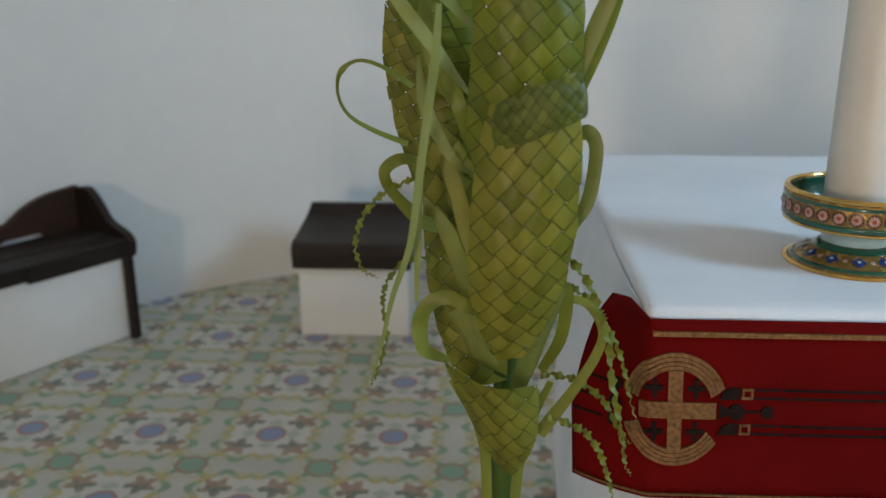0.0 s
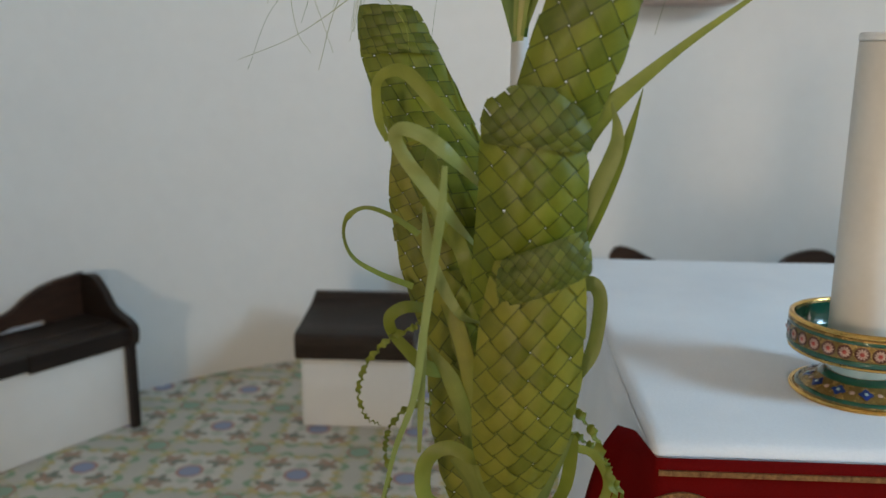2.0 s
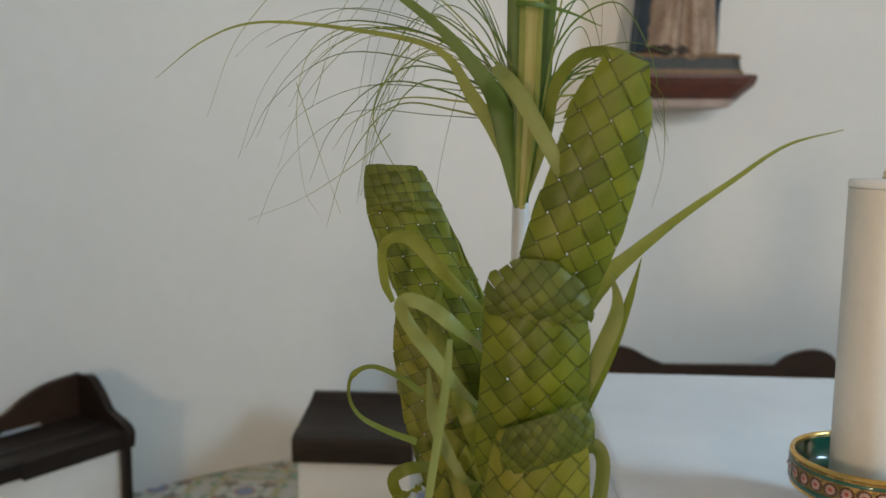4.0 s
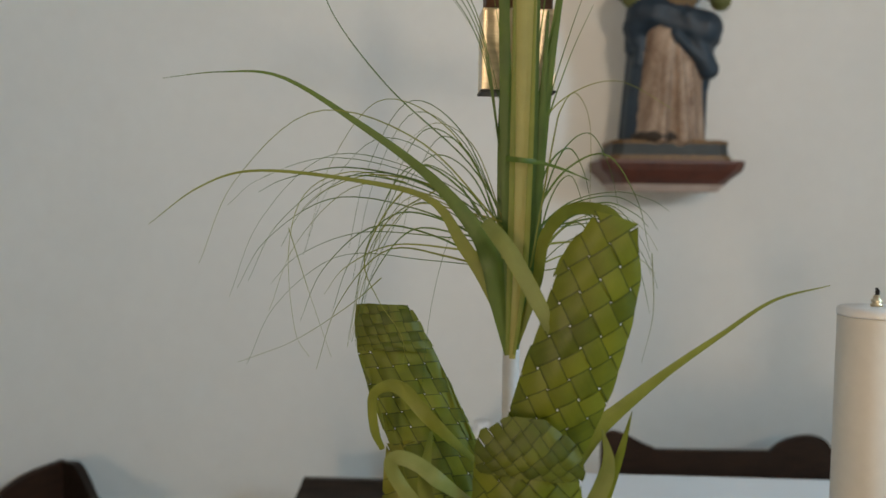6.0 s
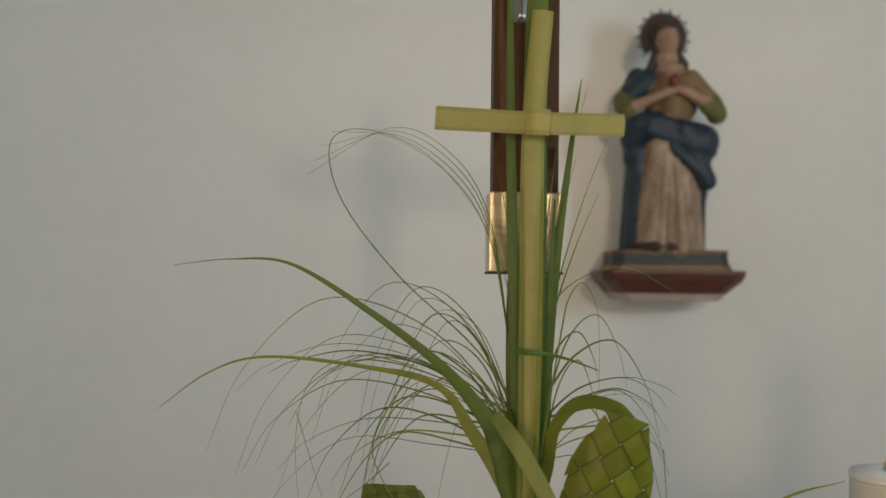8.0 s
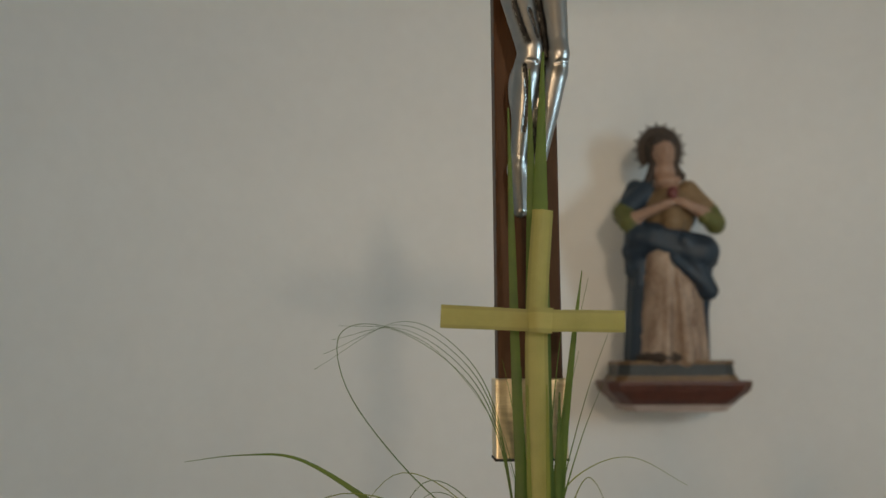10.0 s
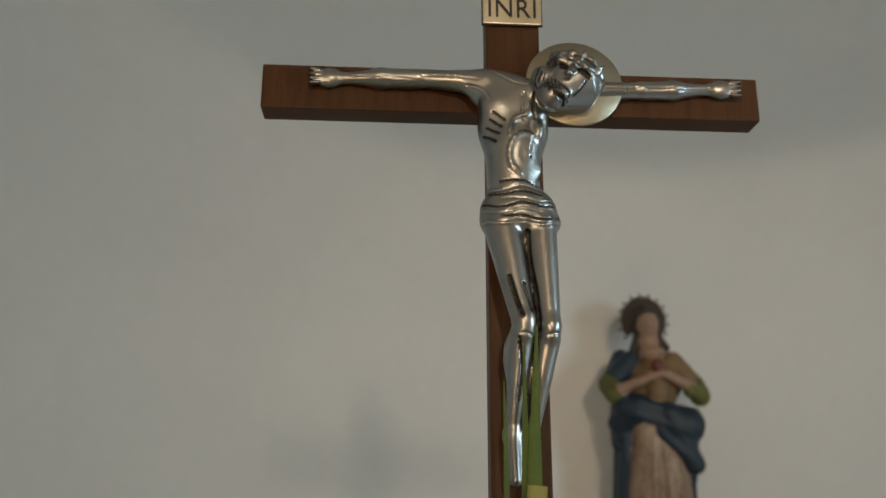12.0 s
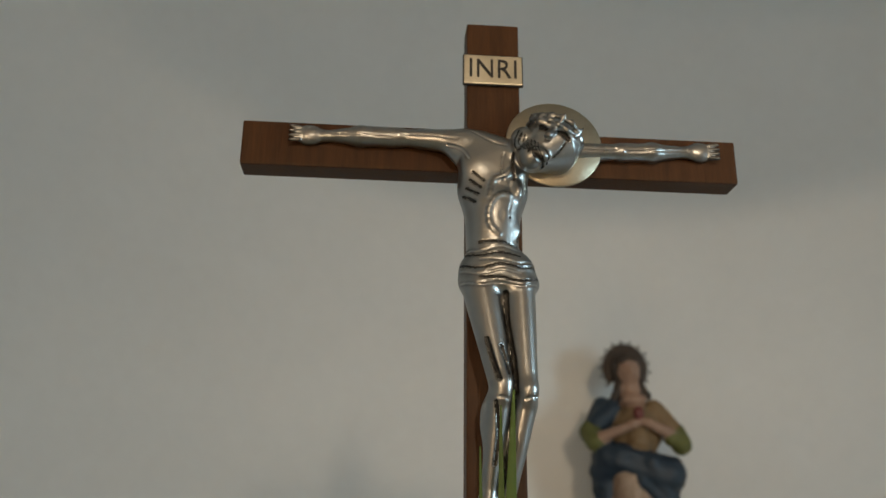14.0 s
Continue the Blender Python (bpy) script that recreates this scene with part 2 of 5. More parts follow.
# small green leaves above and beside the blue octagons
for a, c in ((px, py), (py, px)):
    d = calc(nt, "ADD", calc(nt, "MULTIPLY", a, 1.0), calc(nt, "MULTIPLY", calc(nt, "ABSOLUTE", calc(nt, "SUBTRACT", c, 0.072)), 1.2))
    colour = blend(nt, calc(nt, "MULTIPLY", below(d, 0.030, 0.007), 0.6), colour, (0.32, 0.45, 0.32))
for shape, inner, fill in ((oct_b, 0.038, (0.26, 0.32, 0.52)), (oct_g, 0.039, (0.24, 0.42, 0.31))):
    colour = blend(nt, below(shape, 0.0475, 0.0025), colour, (0.46, 0.19, 0.14))
    colour = blend(nt, below(shape, inner, 0.003), colour, fill)
colour = blend(nt, calc(nt, "MULTIPLY", fine_n.outputs["Fac"], 0.28), colour, (0.36, 0.34, 0.30))
nt.links.new(colour, b.inputs["Base Color"])
nt.links.new(calc(nt, "MULTIPLY_ADD", wear.outputs["Fac"], 0.3, 0.35), b.inputs["Roughness"])
bump(nt, b, fine_n.outputs["Fac"], 0.08, 0.002)
grout = surface("tile bedding", (0.30, 0.28, 0.24), (0.40, 0.37, 0.33), 8, 0.9)

# ---- mesh helpers ----


def empty(name, at=(0, 0, 0), turn=0.0):
    ob = new(name)
    ob.matrix_world = pose(*at, 0, 0, turn)
    return ob


def part(name, bm, material, parent=None, label="", smooth=False):
    me = bpy.data.meshes.new(name)
    bmesh.ops.recalc_face_normals(bm, faces=bm.faces)
    bm.to_mesh(me)
    bm.free()
    me.materials.append(material)
    if smooth:
        me.polygons.foreach_set("use_smooth", [True] * len(me.polygons))
    ob = new(name, me)
    ob.parent = parent
    return tagged(ob, label)


def box(bm, lo, hi, bevel=0.0):
    made = bmesh.ops.create_cube(bm, size=1.0)["verts"]
    lo, hi = Vector(lo), Vector(hi)
    for v in made:
        v.co = Vector((lo[i] + (v.co[i] + 0.5) * (hi[i] - lo[i]) for i in range(3)))
    if bevel:
        edges = {e for v in made for e in v.link_edges}
        bmesh.ops.bevel(bm, geom=list(edges), offset=bevel, segments=2, profile=0.6, affect="EDGES")
    return bm


def slab(lo, hi, bevel=0.0):
    return box(bmesh.new(), lo, hi, bevel)


def lathe(profile, steps=64, centre=(0, 0, 0)):
    bm = bmesh.new()
    c = Vector(centre)
    rings = []
    for r, z in profile:
        rings.append([bm.verts.new(c + Vector((r * math.cos(a), r * math.sin(a), z))) for a in np.linspace(0, 2 * math.pi, steps, endpoint=False)] if r > 1e-5 else [bm.verts.new(c + Vector((0, 0, z)))])
    for p, q in zip(rings, rings[1:]):
        for i in range(steps):
            j = (i + 1) % steps
            quad = [p[i % len(p)], p[j % len(p)], q[j % len(q)], q[i % len(q)]]
            quad = list(dict.fromkeys(quad))
            if len(quad) > 2:
                bm.faces.new(quad)
    return bm


def ring(radius, thick, z, steps=72):
    return lathe([(radius + thick * math.cos(a), z + thick * math.sin(a)) for a in np.linspace(0, 2 * math.pi, 9)], steps)


def extrude_outline(points, depth):
    """A flat outline in x and z, given thickness along y."""
    bm = bmesh.new()
    front = [bm.verts.new((x, 0, z)) for x, z in points]
    back = [bm.verts.new((x, depth, z)) for x, z in points]
    bm.faces.new(front)
    bm.faces.new(back[::-1])
    n = len(points)
    for i in range(n):
        bm.faces.new((front[i], back[i], back[(i + 1) % n], front[(i + 1) % n]))
    return bm


def spline(points, count):
    """A smooth curve (Catmull-Rom) through a few points."""
    p = [Vector(q) for q in points]
    p = [2 * p[0] - p[1], *p, 2 * p[-1] - p[-2]]
    spans = len(p) - 3
    out = []
    for i in range(count):
        s = i / (count - 1) * spans
        k = min(int(s), spans - 1)
        t = s - k
        a, b_, c, d = p[k:k + 4]
        out.append(0.5 * (2 * b_ + (c - a) * t + (2 * a - 5 * b_ + 4 * c - d) * t * t + (3 * b_ - a - 3 * c + d) * t ** 3))
    return out


def smooth_outline(points, count):
    return [(v.x, v.z) for v in spline([(x, 0, z) for x, z in points], count)]


def ribbon_mesh(points, widths, facing=(0, -1, 0), count=36, twist=0.0, cup=0.12, zigzag=0.0, folds=0.0):
    """A leaf ribbon along a curve. twist: turns along it; zigzag, folds: the crimp of a pleated curl."""
    bm = bmesh.new()
    uv = bm.loops.layers.uv.new("UVMap")
    line = spline(points, count)
    ws = [np.interp(i / (count - 1), np.linspace(0, 1, len(widths)), widths) for i in range(count)]
    rows = []
    run = 0.0
    for i, c in enumerate(line):
        t = (line[min(i + 1, count - 1)] - line[max(i - 1, 0)]).normalized()
        f = Vector(facing)
        side = t.cross(f)
        if side.length < 1e-3:
            side = t.cross(Vector((1, 0, 0)))
        side.normalize()
        n = side.cross(t).normalized()
        a = twist * 2 * math.pi * i / (count - 1)
        side, n = side * math.cos(a) + n * math.sin(a), n * math.cos(a) - side * math.sin(a)
        if zigzag:
            ph = math.sin(folds * math.pi * 2 * i / (count - 1))
            c = c + n * zigzag * ph + side * zigzag * 0.5 * math.cos(folds * math.pi * 2 * i / (count - 1))
        w = max(ws[i], 0.0004)
        run += (line[i] - line[i - 1]).length if i else 0.0
        rows.append(([bm.verts.new(c + side * w * u * 0.5 + n * w * cup * (1 - u * u)) for u in (-1, 0, 1)], run, w))
    for (a, va, wa), (b_, vb, wb) in zip(rows, rows[1:]):
        for k in (0, 1):
            f = bm.faces.new((a[k], a[k + 1], b_[k + 1], b_[k]))
            for loop, co in zip(f.loops, ((k - 1) * wa / 2, k * wa / 2, k * wb / 2, (k - 1) * wb / 2)):
                loop[uv].uv = (co, va if loop.vert in a else vb)
    return bm


def tube_mesh(points, radii, count=20, sides=8):
    bm = bmesh.new()
    line = spline(points, count)
    rows = []
    for i, c in enumerate(line):
        t = (line[min(i + 1, count - 1)] - line[max(i - 1, 0)]).normalized()
        s = t.cross(Vector((0.3, -1, 0.2))).normalized()
        n = s.cross(t)
        r = np.interp(i / (count - 1), np.linspace(0, 1, len(radii)), radii)
        rows.append([bm.verts.new(c + (s * math.cos(a) + n * math.sin(a)) * r) for a in np.linspace(0, 2 * math.pi, sides, endpoint=False)])
    for a, b_ in zip(rows, rows[1:]):
        for i in range(sides):
            bm.faces.new((a[i], a[(i + 1) % sides], b_[(i + 1) % sides], b_[i]))
    bm.faces.new(rows[0][::-1])
    bm.faces.new(rows[-1])
    return bm


def sculpt(name, groups, lo, hi, step, materials):
    """One solid carved form: rounded limbs ('c': two ends, two radii) and swellings ('e': centre, three radii) melted into
    each other and skinned on a grid; 'cut' takes a swelling away, 'groove' a limb. groups: (how softly they melt, forms). Each form names its
    material's number."""
    lo, hi = np.array(lo), np.array(hi)
    dims = np.ceil((hi - lo) / step).astype(int) + 1
    axes = [lo[i] + step * np.arange(dims[i]) for i in range(3)]
    field, owner = np.full(dims, 1.0), np.zeros(dims, int)
    nearest = field.copy()
    for melt, prim in [(m, p) for m, forms in groups for p in forms]:
        kind, mat_no = prim[0], prim[-1]
        if kind in ("c", "groove"):
            a, b_ = np.array(prim[1]), np.array(prim[2])
            big = max(prim[3], prim[4]) + melt + 4 * step
            least, most = np.minimum(a, b_) - big, np.maximum(a, b_) + big
        else:
            a, b_ = np.array(prim[1]), np.array(prim[2])
            least, most = a - b_ * 1.4 - melt - 4 * step, a + b_ * 1.4 + melt + 4 * step
        k0 = np.clip(np.floor((least - lo) / step).astype(int), 0, dims)
        k1 = np.clip(np.ceil((most - lo) / step).astype(int) + 1, 0, dims)
        if (k1 <= k0).any():
            continue
        zone = tuple(slice(p, q) for p, q in zip(k0, k1))
        g = np.stack(np.meshgrid(*(axes[n_][zone[n_]] for n_ in range(3)), indexing="ij"), -1)
        if kind in ("c", "groove"):
            ab = b_ - a
            t = np.clip(((g - a) @ ab) / max(ab @ ab, 1e-12), 0, 1)
            d = np.linalg.norm(g - a - t[..., None] * ab, axis=-1) - (prim[3] + (prim[4] - prim[3]) * t)
        else:
            d = (np.linalg.norm((g - a) / b_, axis=-1) - 1) * b_.min()
        old = field[zone]
        if kind in ("cut", "groove"):
            field[zone] = np.maximum(old, -d)
            if mat_no:
                owner[zone] = np.where(d < 0.15 * step, mat_no, owner[zone])
        else:
            w = np.clip(0.5 + 0.5 * (old - d) / melt, 0, 1)
            field[zone] = old + (d - old) * w - melt * w * (1 - w)
            closer = d < nearest[zone]
            owner[zone] = np.where(closer, mat_no, owner[zone])
            nearest[zone] = np.minimum(nearest[zone], d)
    inside = field < 0
    n = dims - 1
    corners = list(np.ndindex(2, 2, 2))

    def shifted(arr, c):
        return arr[c[0]:c[0] + n[0], c[1]:c[1] + n[1], c[2]:c[2] + n[2]]

    some, every = np.zeros(tuple(n), bool), np.ones(tuple(n), bool)
    for c in corners:
        some |= shifted(inside, c)
        every &= shifted(inside, c)
    cells = np.argwhere(some & ~every)
    index = np.full(tuple(n), -1)
    index[tuple(cells.T)] = np.arange(len(cells))
    total, count = np.zeros((len(cells), 3)), np.zeros(len(cells))
    for c in corners:
        for ax in range(3):
            if c[ax] == 0:
                e = list(c)
                e[ax] = 1
                f0, f1 = field[tuple((cells + c).T)], field[tuple((cells + e).T)]
                hit = (f0 < 0) != (f1 < 0)
                t = np.where(hit, f0 / np.where(hit, f0 - f1, 1), 0)
                p = np.zeros((len(cells), 3)) + np.array(c)
                p[:, ax] += t
                total += np.where(hit[:, None], p, 0)
                count += hit
    verts = lo + step * (cells + total / count[:, None])
    faces, mats = [], []
    for ax in range(3):
        o1, o2 = (ax + 1) % 3, (ax + 2) % 3
        a = np.take(inside, range(dims[ax] - 1), ax)
        b_ = np.take(inside, range(1, dims[ax]), ax)
        for pos in np.argwhere(a != b_):
            if 0 < pos[o1] < dims[o1] - 1 and 0 < pos[o2] < dims[o2] - 1:
                ids = []
                for d1, d2 in ((0, 0), (-1, 0), (-1, -1), (0, -1)):
                    q = pos.copy()
                    q[o1] += d1
                    q[o2] += d2
                    ids.append(int(index[tuple(q)]))
                faces.append(ids if a[tuple(pos)] == 0 else ids[::-1])
                mats.append(int(owner[tuple(pos)]))
    me = bpy.data.meshes.new(name)
    me.from_pydata(verts.tolist(), [], faces)
    for m in materials:
        me.materials.append(m)
    me.polygons.foreach_set("material_index", mats)
    me.polygons.foreach_set("use_smooth", [True] * len(faces))
    me.update()
    return new(name, me)


def surface_at(x, z, forms, melt, start=-0.13):
    """How far forward (y) the melted forms reach at x and z."""
    y = start
    while y < 0.0:
        p, total = np.array((x, y, z)), 1.0
        for f in forms:
            a, b_ = np.array(f[1]), np.array(f[2])
            if f[0] == "c":
                ab = b_ - a
                t = min(1.0, max(0.0, float((p - a) @ ab) / max(float(ab @ ab), 1e-12)))
                d = float(np.linalg.norm(p - a - t * ab)) - (f[3] + (f[4] - f[3]) * t)
            else:
                d = (float(np.linalg.norm((p - a) / b_)) - 1) * float(b_.min())
            w = min(1.0, max(0.0, 0.5 + 0.5 * (total - d) / melt))
            total = total + (d - total) * w - melt * w * (1 - w)
        if total < 0.0006:
            break
        y += max(0.0006, 0.7 * total)
    return y


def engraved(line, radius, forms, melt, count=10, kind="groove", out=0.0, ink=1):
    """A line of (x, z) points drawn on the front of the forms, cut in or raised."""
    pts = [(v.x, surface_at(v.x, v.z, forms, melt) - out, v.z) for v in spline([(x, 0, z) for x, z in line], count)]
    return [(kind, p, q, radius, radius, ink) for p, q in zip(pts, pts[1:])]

# ---- structure: apse, nave, floor ----
CX, CY, RAD, SPRING = 0.45, 1.85, 2.65, 3.86
THICK = 0.35


def sheet(rows):
    bm = bmesh.new()
    vs = [[bm.verts.new(p) for p in r] for r in rows]
    for a, c in zip(vs, vs[1:]):
        for i in range(len(a) - 1):
            bm.faces.new((a[i], a[i + 1], c[i + 1], c[i]))
    return bm


def thick_sheet(name, rows, material, thickness, label, smooth=True, offset=1.0):
    ob = part(name, sheet(rows), material, None, label, smooth)
    mod = ob.modifiers.new("thickness", "SOLIDIFY")
    mod.thickness, mod.offset = thickness, offset
    return ob


arc = [radians(a) for a in np.linspace(0, 180, 73)]


def shell(name, rows_at, label, category):
    """A curved plaster surface with a second skin THICK behind it."""
    bm = bmesh.new()
    for grow in (0.0, THICK):
        vs = [[bm.verts.new(p) for p in r] for r in rows_at(grow)]
        for a, c_ in zip(vs, vs[1:]):
            for i in range(len(a) - 1):
                bm.faces.new((a[i], a[i + 1], c_[i + 1], c_[i]))
    return tagged(part(name, bm, plaster, None, label, True), category=category, kind="structure")


shell("wall_apse", lambda g: [[(CX + (RAD + e + g) * math.cos(a), CY + (RAD + e + g) * math.sin(a), z) for a in arc] for z, e in ((-0.1, 0), (1.2, 0.003), (2.5, 0.003), (SPRING, 0.0))], "curved whitewashed plaster apse wall", "wall")
shell("ceiling", lambda g: [[(CX + (RAD + g) * math.cos(e) * math.cos(a), CY + (RAD + g) * math.cos(e) * math.sin(a), SPRING + (1.9 + g) * math.sin(e)) for a in arc] for e in np.linspace(0, radians(89.5), 30)], "whitewashed half dome over the apse", "ceiling")
shell("ceiling", lambda g: [[(CX + (RAD + g) * math.cos(e), y, SPRING + (1.9 + g) * math.sin(e)) for e in np.linspace(0, math.pi, 41)] for y in (CY, -6.2)], "whitewashed barrel vault of the nave", "ceiling")


def wall_with_opening(name, along, low, high, top, opening, place):
    """A straight wall of blocks round one opening. place(u, w, z): a point from the run, the depth and the height."""
    u0, u1, z0, z1 = opening
    bm = bmesh.new()
    for a, c, e, f in ((low, u0, -0.1, top), (u1, high, -0.1, top), (u0, u1, z1, top), (u0, u1, -0.1, z0)):
        if c - a > 1e-3 and f - e > 1e-3:
            p, q = place(a, 0.0, e), place(c, THICK, f)
            box(bm, [min(i, j) for i, j in zip(p, q)], [max(i, j) for i, j in zip(p, q)])
    return tagged(part(name, bm, plaster, None, "plain whitewashed nave wall"), category="wall", kind="structure")


# the east opening is unseen, added for the side lamp
wall_with_opening("wall_east", "y", -6.2, CY, SPRING, (-0.3, 0.9, 1.7, 3.3), lambda u, w, z: (CX + RAD + w, u, z))
wall_with_opening("wall_west", "y", -6.2, CY, SPRING, (0, 0, 0, 0), lambda u, w, z: (CX - RAD - w, u, z))
# unseen end wall; openings added for lamps, the high one trims the light
bm = bmesh.new()
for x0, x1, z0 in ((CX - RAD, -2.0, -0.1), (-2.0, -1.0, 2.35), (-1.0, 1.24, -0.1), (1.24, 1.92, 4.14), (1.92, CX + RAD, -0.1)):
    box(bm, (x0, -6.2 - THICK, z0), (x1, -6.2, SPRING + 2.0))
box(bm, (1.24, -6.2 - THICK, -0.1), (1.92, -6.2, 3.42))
tagged(part("wall_south", bm, plaster, None, "unseen whitewashed end wall with openings added for the lamps"), category="wall", kind="structure")

# unseen light blocker; lower edge fitted to the shadow line on the apse
shade_outline = smooth_outline([(CX - RAD, 3.80), (-1.9, 4.42), (-1.5, 4.48), (-1.02, 4.36), (-0.32, 4.19), (0.20, 4.01), (0.90, 3.907), (1.64, 3.86), (CX + RAD, 3.84)], 46) + [(CX + RAD * math.cos(a), SPRING + 1.9 * math.sin(a)) for a in np.linspace(0, math.pi, 31)]
bm = extrude_outline(shade_outline, 0.2)
bmesh.ops.transform(bm, matrix=pose(0, 0.83, 0), verts=bm.verts)
tagged(part("shade_wall", bm, plaster, None, "unseen whitewashed wall added to shade the upper apse"), category="wall", kind="structure")

floor = tagged(part("floor", slab((-2.6, -6.5, -0.12), (3.5, 4.9, -0.006)), grout, None, "floor of old patterned cement tiles"), category="floor", kind="structure")

# ---- altar ----
AX0, AX1, AY0, AY1, AZ = 0.365, 2.25, 1.212, 2.404, 0.965
altar = tagged(empty("altar", (1.3, 1.8, 0)), "masonry altar table covered with white linen", "altar")


def under(ob, parent):
    """Makes ob, built in world places, a part of parent."""
    ob.parent = parent
    ob.matrix_parent_inverse = parent.matrix_world.inverted()
    return ob


under(part("altar_block", slab((AX0 + 0.03, AY0 + 0.03, 0), (AX1 - 0.03, AY1 - 0.03, 0.945), 0.01), plaster), altar)

cloth = tagged(empty("altar_cloth", (1.3, 1.8, AZ)), "white linen altar cloth hanging over the altar", "tablecloth")
rnd = random.Random(4)
nx, ny = 60, 40
rows = []
for j in range(ny + 1):
    y = AY0 + (AY1 - AY0) * j / ny
    row = []
    for i in range(nx + 1):
        x = AX0 + (AX1 - AX0) * (i / nx) ** 1.3
        edge = min(x - AX0, AX1 - x, y - AY0, AY1 - y)
        z = AZ - 0.008 * max(0.0, 1 - edge / 0.012) ** 2 + 0.0016 * noise.noise((x * 5, y * 5, 0)) + 0.0008 * noise.noise((x * 18, y * 18, 3))
        row.append((x, y, z))
    rows.append(row)
under(thick_sheet("cloth_top", rows, linen, 0.004, "", True), cloth)


def hanging(run, top, foot, fold, seed, drop=14):
    """A cloth side: run is a list of plan points; it hangs from top to foot and gets deeper folds downwards."""
    line = spline([(x, y, 0) for x, y in run], 90)
    out = []
    for k in range(drop + 1):
        f = k / drop
        row = []
        for i, p in enumerate(line):
            t = (line[min(i + 1, 89)] - line[max(i - 1, 0)]).normalized()
            n = Vector((t.y, -t.x, 0))
            s = noise.noise((i * 0.09 + seed, 0.3 * f, seed)) + 0.5 * noise.noise((i * 0.25, f * 0.6, seed + 5))
            q = p + n * (fold * f * s + 0.01 * f)
            row.append((q.x, q.y, top + (foot - top) * f))
        out.append(row)
    return out


under(thick_sheet("cloth_front", hanging([(AX0 + 0.004, AY0 - 0.002), (0.9, AY0 - 0.002), (1.5, AY0 - 0.002), (AX1, AY0 - 0.002)], AZ - 0.008, 0.06, 0.012, 2.0), linen, 0.003, ""), cloth)
left_run = [(AX0 + 0.004, AY0), (AX0 - 0.006, 1.32), (AX0 - 0.004, 1.6), (AX0 + 0.004, 2.0), (AX0 + 0.012, AY1)]
rows = hanging(left_run, AZ - 0.006, 0.06, 0.02, 7.0)
rows = [[(x - 0.05 * math.sin(min(1.0, k / 10) * 1.57) * math.sin(math.pi * min(1, max(0, (y - 1.36) / 1.3))) ** 0.7, y, z) for x, y, z in r] for k, r in enumerate(rows)]
under(thick_sheet("cloth_side", rows, linen, 0.003, ""), cloth)

# ---- red frontal ----
frontal = tagged(empty("altar_frontal", (0.9, 1.2, 0.82)), "red altar frontal with gold cross embroidery and braid", "altar frontal")
RTOP, RFOOT = 0.962, 0.682


def red_point(u, f):
    """u: metres from the corner, to the right along the front (minus: round the corner and out to the side); f: 0 top, 1 foot."""
    if u >= 0:
        x, y = AX0 - 0.001 + u, AY0 - 0.013 - 0.006 * f
        x += 0.014 * f * max(0.0, 1 - u / 0.2)
    else:
        s = -u
        if s < 0.09:
            x, y = AX0 - 0.001 - 0.14 * s, AY0 - 0.013 + s
        else:
            x, y = AX0 - 0.0136 - 0.86 * (s - 0.09), AY0 + 0.077 + 0.62 * (s - 0.09)
        bend = 0.35 * s + 1.6 * s * s
        fx, fy = AX0 - 0.001 + 0.014 * f - 0.88 * s, AY0 - 0.013 - 0.006 * f + bend
        w = min(1.0, 1.8 * f) ** 0.6
        x, y = x + (fx - x) * w, y + (fy - y) * w
    z = RTOP + (RFOOT - RTOP) * f
    y += 0.003 * noise.noise((u * 9, f * 2, 1.0)) * (0.3 + f)
    return Vector((x, y, z))


us = [-0.118 + 0.008 * i for i in range(21)] + [0.05 + 0.045 * i for i in range(41)]
fs = [i / 12 for i in range(13)]
under(thick_sheet("cloth_panel", [[red_point(u, f) for u in us] for f in fs], red_cloth, 0.0025, ""), frontal)


def stitched(name, edges, material, label="", lift=0.004):
    """Embroidery: a band between two edges in (u, height), laid on the cloth with a little thickness."""
    bm = bmesh.new()

    def at(u, z, out):
        p = red_point(u, (RTOP - z) / (RTOP - RFOOT))
        s = (red_point(u + 0.004, (RTOP - z) / (RTOP - RFOOT)) - p).normalized()
        return p + Vector((s.y, -s.x, 0)).normalized() * out

    low, high = edges
    rows_ = [[bm.verts.new(at(*q, o)) for q, o in ((a, lift - 0.003), (a, lift), (b_, lift), (b_, lift - 0.003))] for a, b_ in zip(low, high)]
    for a, b_ in zip(rows_, rows_[1:]):
        for k in range(3):
            bm.faces.new((a[k], a[k + 1], b_[k + 1], b_[k]))
    return under(part(name, bm, material, None, label), frontal)


def bar(u0, u1, z0, z1):
    n = max(2, int((u1 - u0) / 0.012))
    us_ = [u0 + (u1 - u0) * i / n for i in range(n + 1)]
    return [(u, z0) for u in us_], [(u, z1) for u in us_]


def arc_band(cu, cz, r0, r1, a0, a1, steps=26, wide=1.0):
    angles = [radians(a) for a in np.linspace(a0, a1, steps)]
    return [(cu + wide * r0 * math.cos(a), cz + r0 * math.sin(a)) for a in angles], [(cu + wide * r1 * math.cos(a), cz + r1 * math.sin(a)) for a in angles]


for k in range(9):
    stitched("braid", bar(0.004 + 0.2 * k, 0.204 + 0.2 * k, 0.938, 0.9455), gold_thread, "gold braid")
for k in range(8):
    stitched("braid", bar(-0.112 + 0.22 * k, 0.108 + 0.22 * k, 0.6885, 0.6915), gold_thread, "thin gold braid")
MU, MZ = 0.038, 0.826
WIDE = 0.88
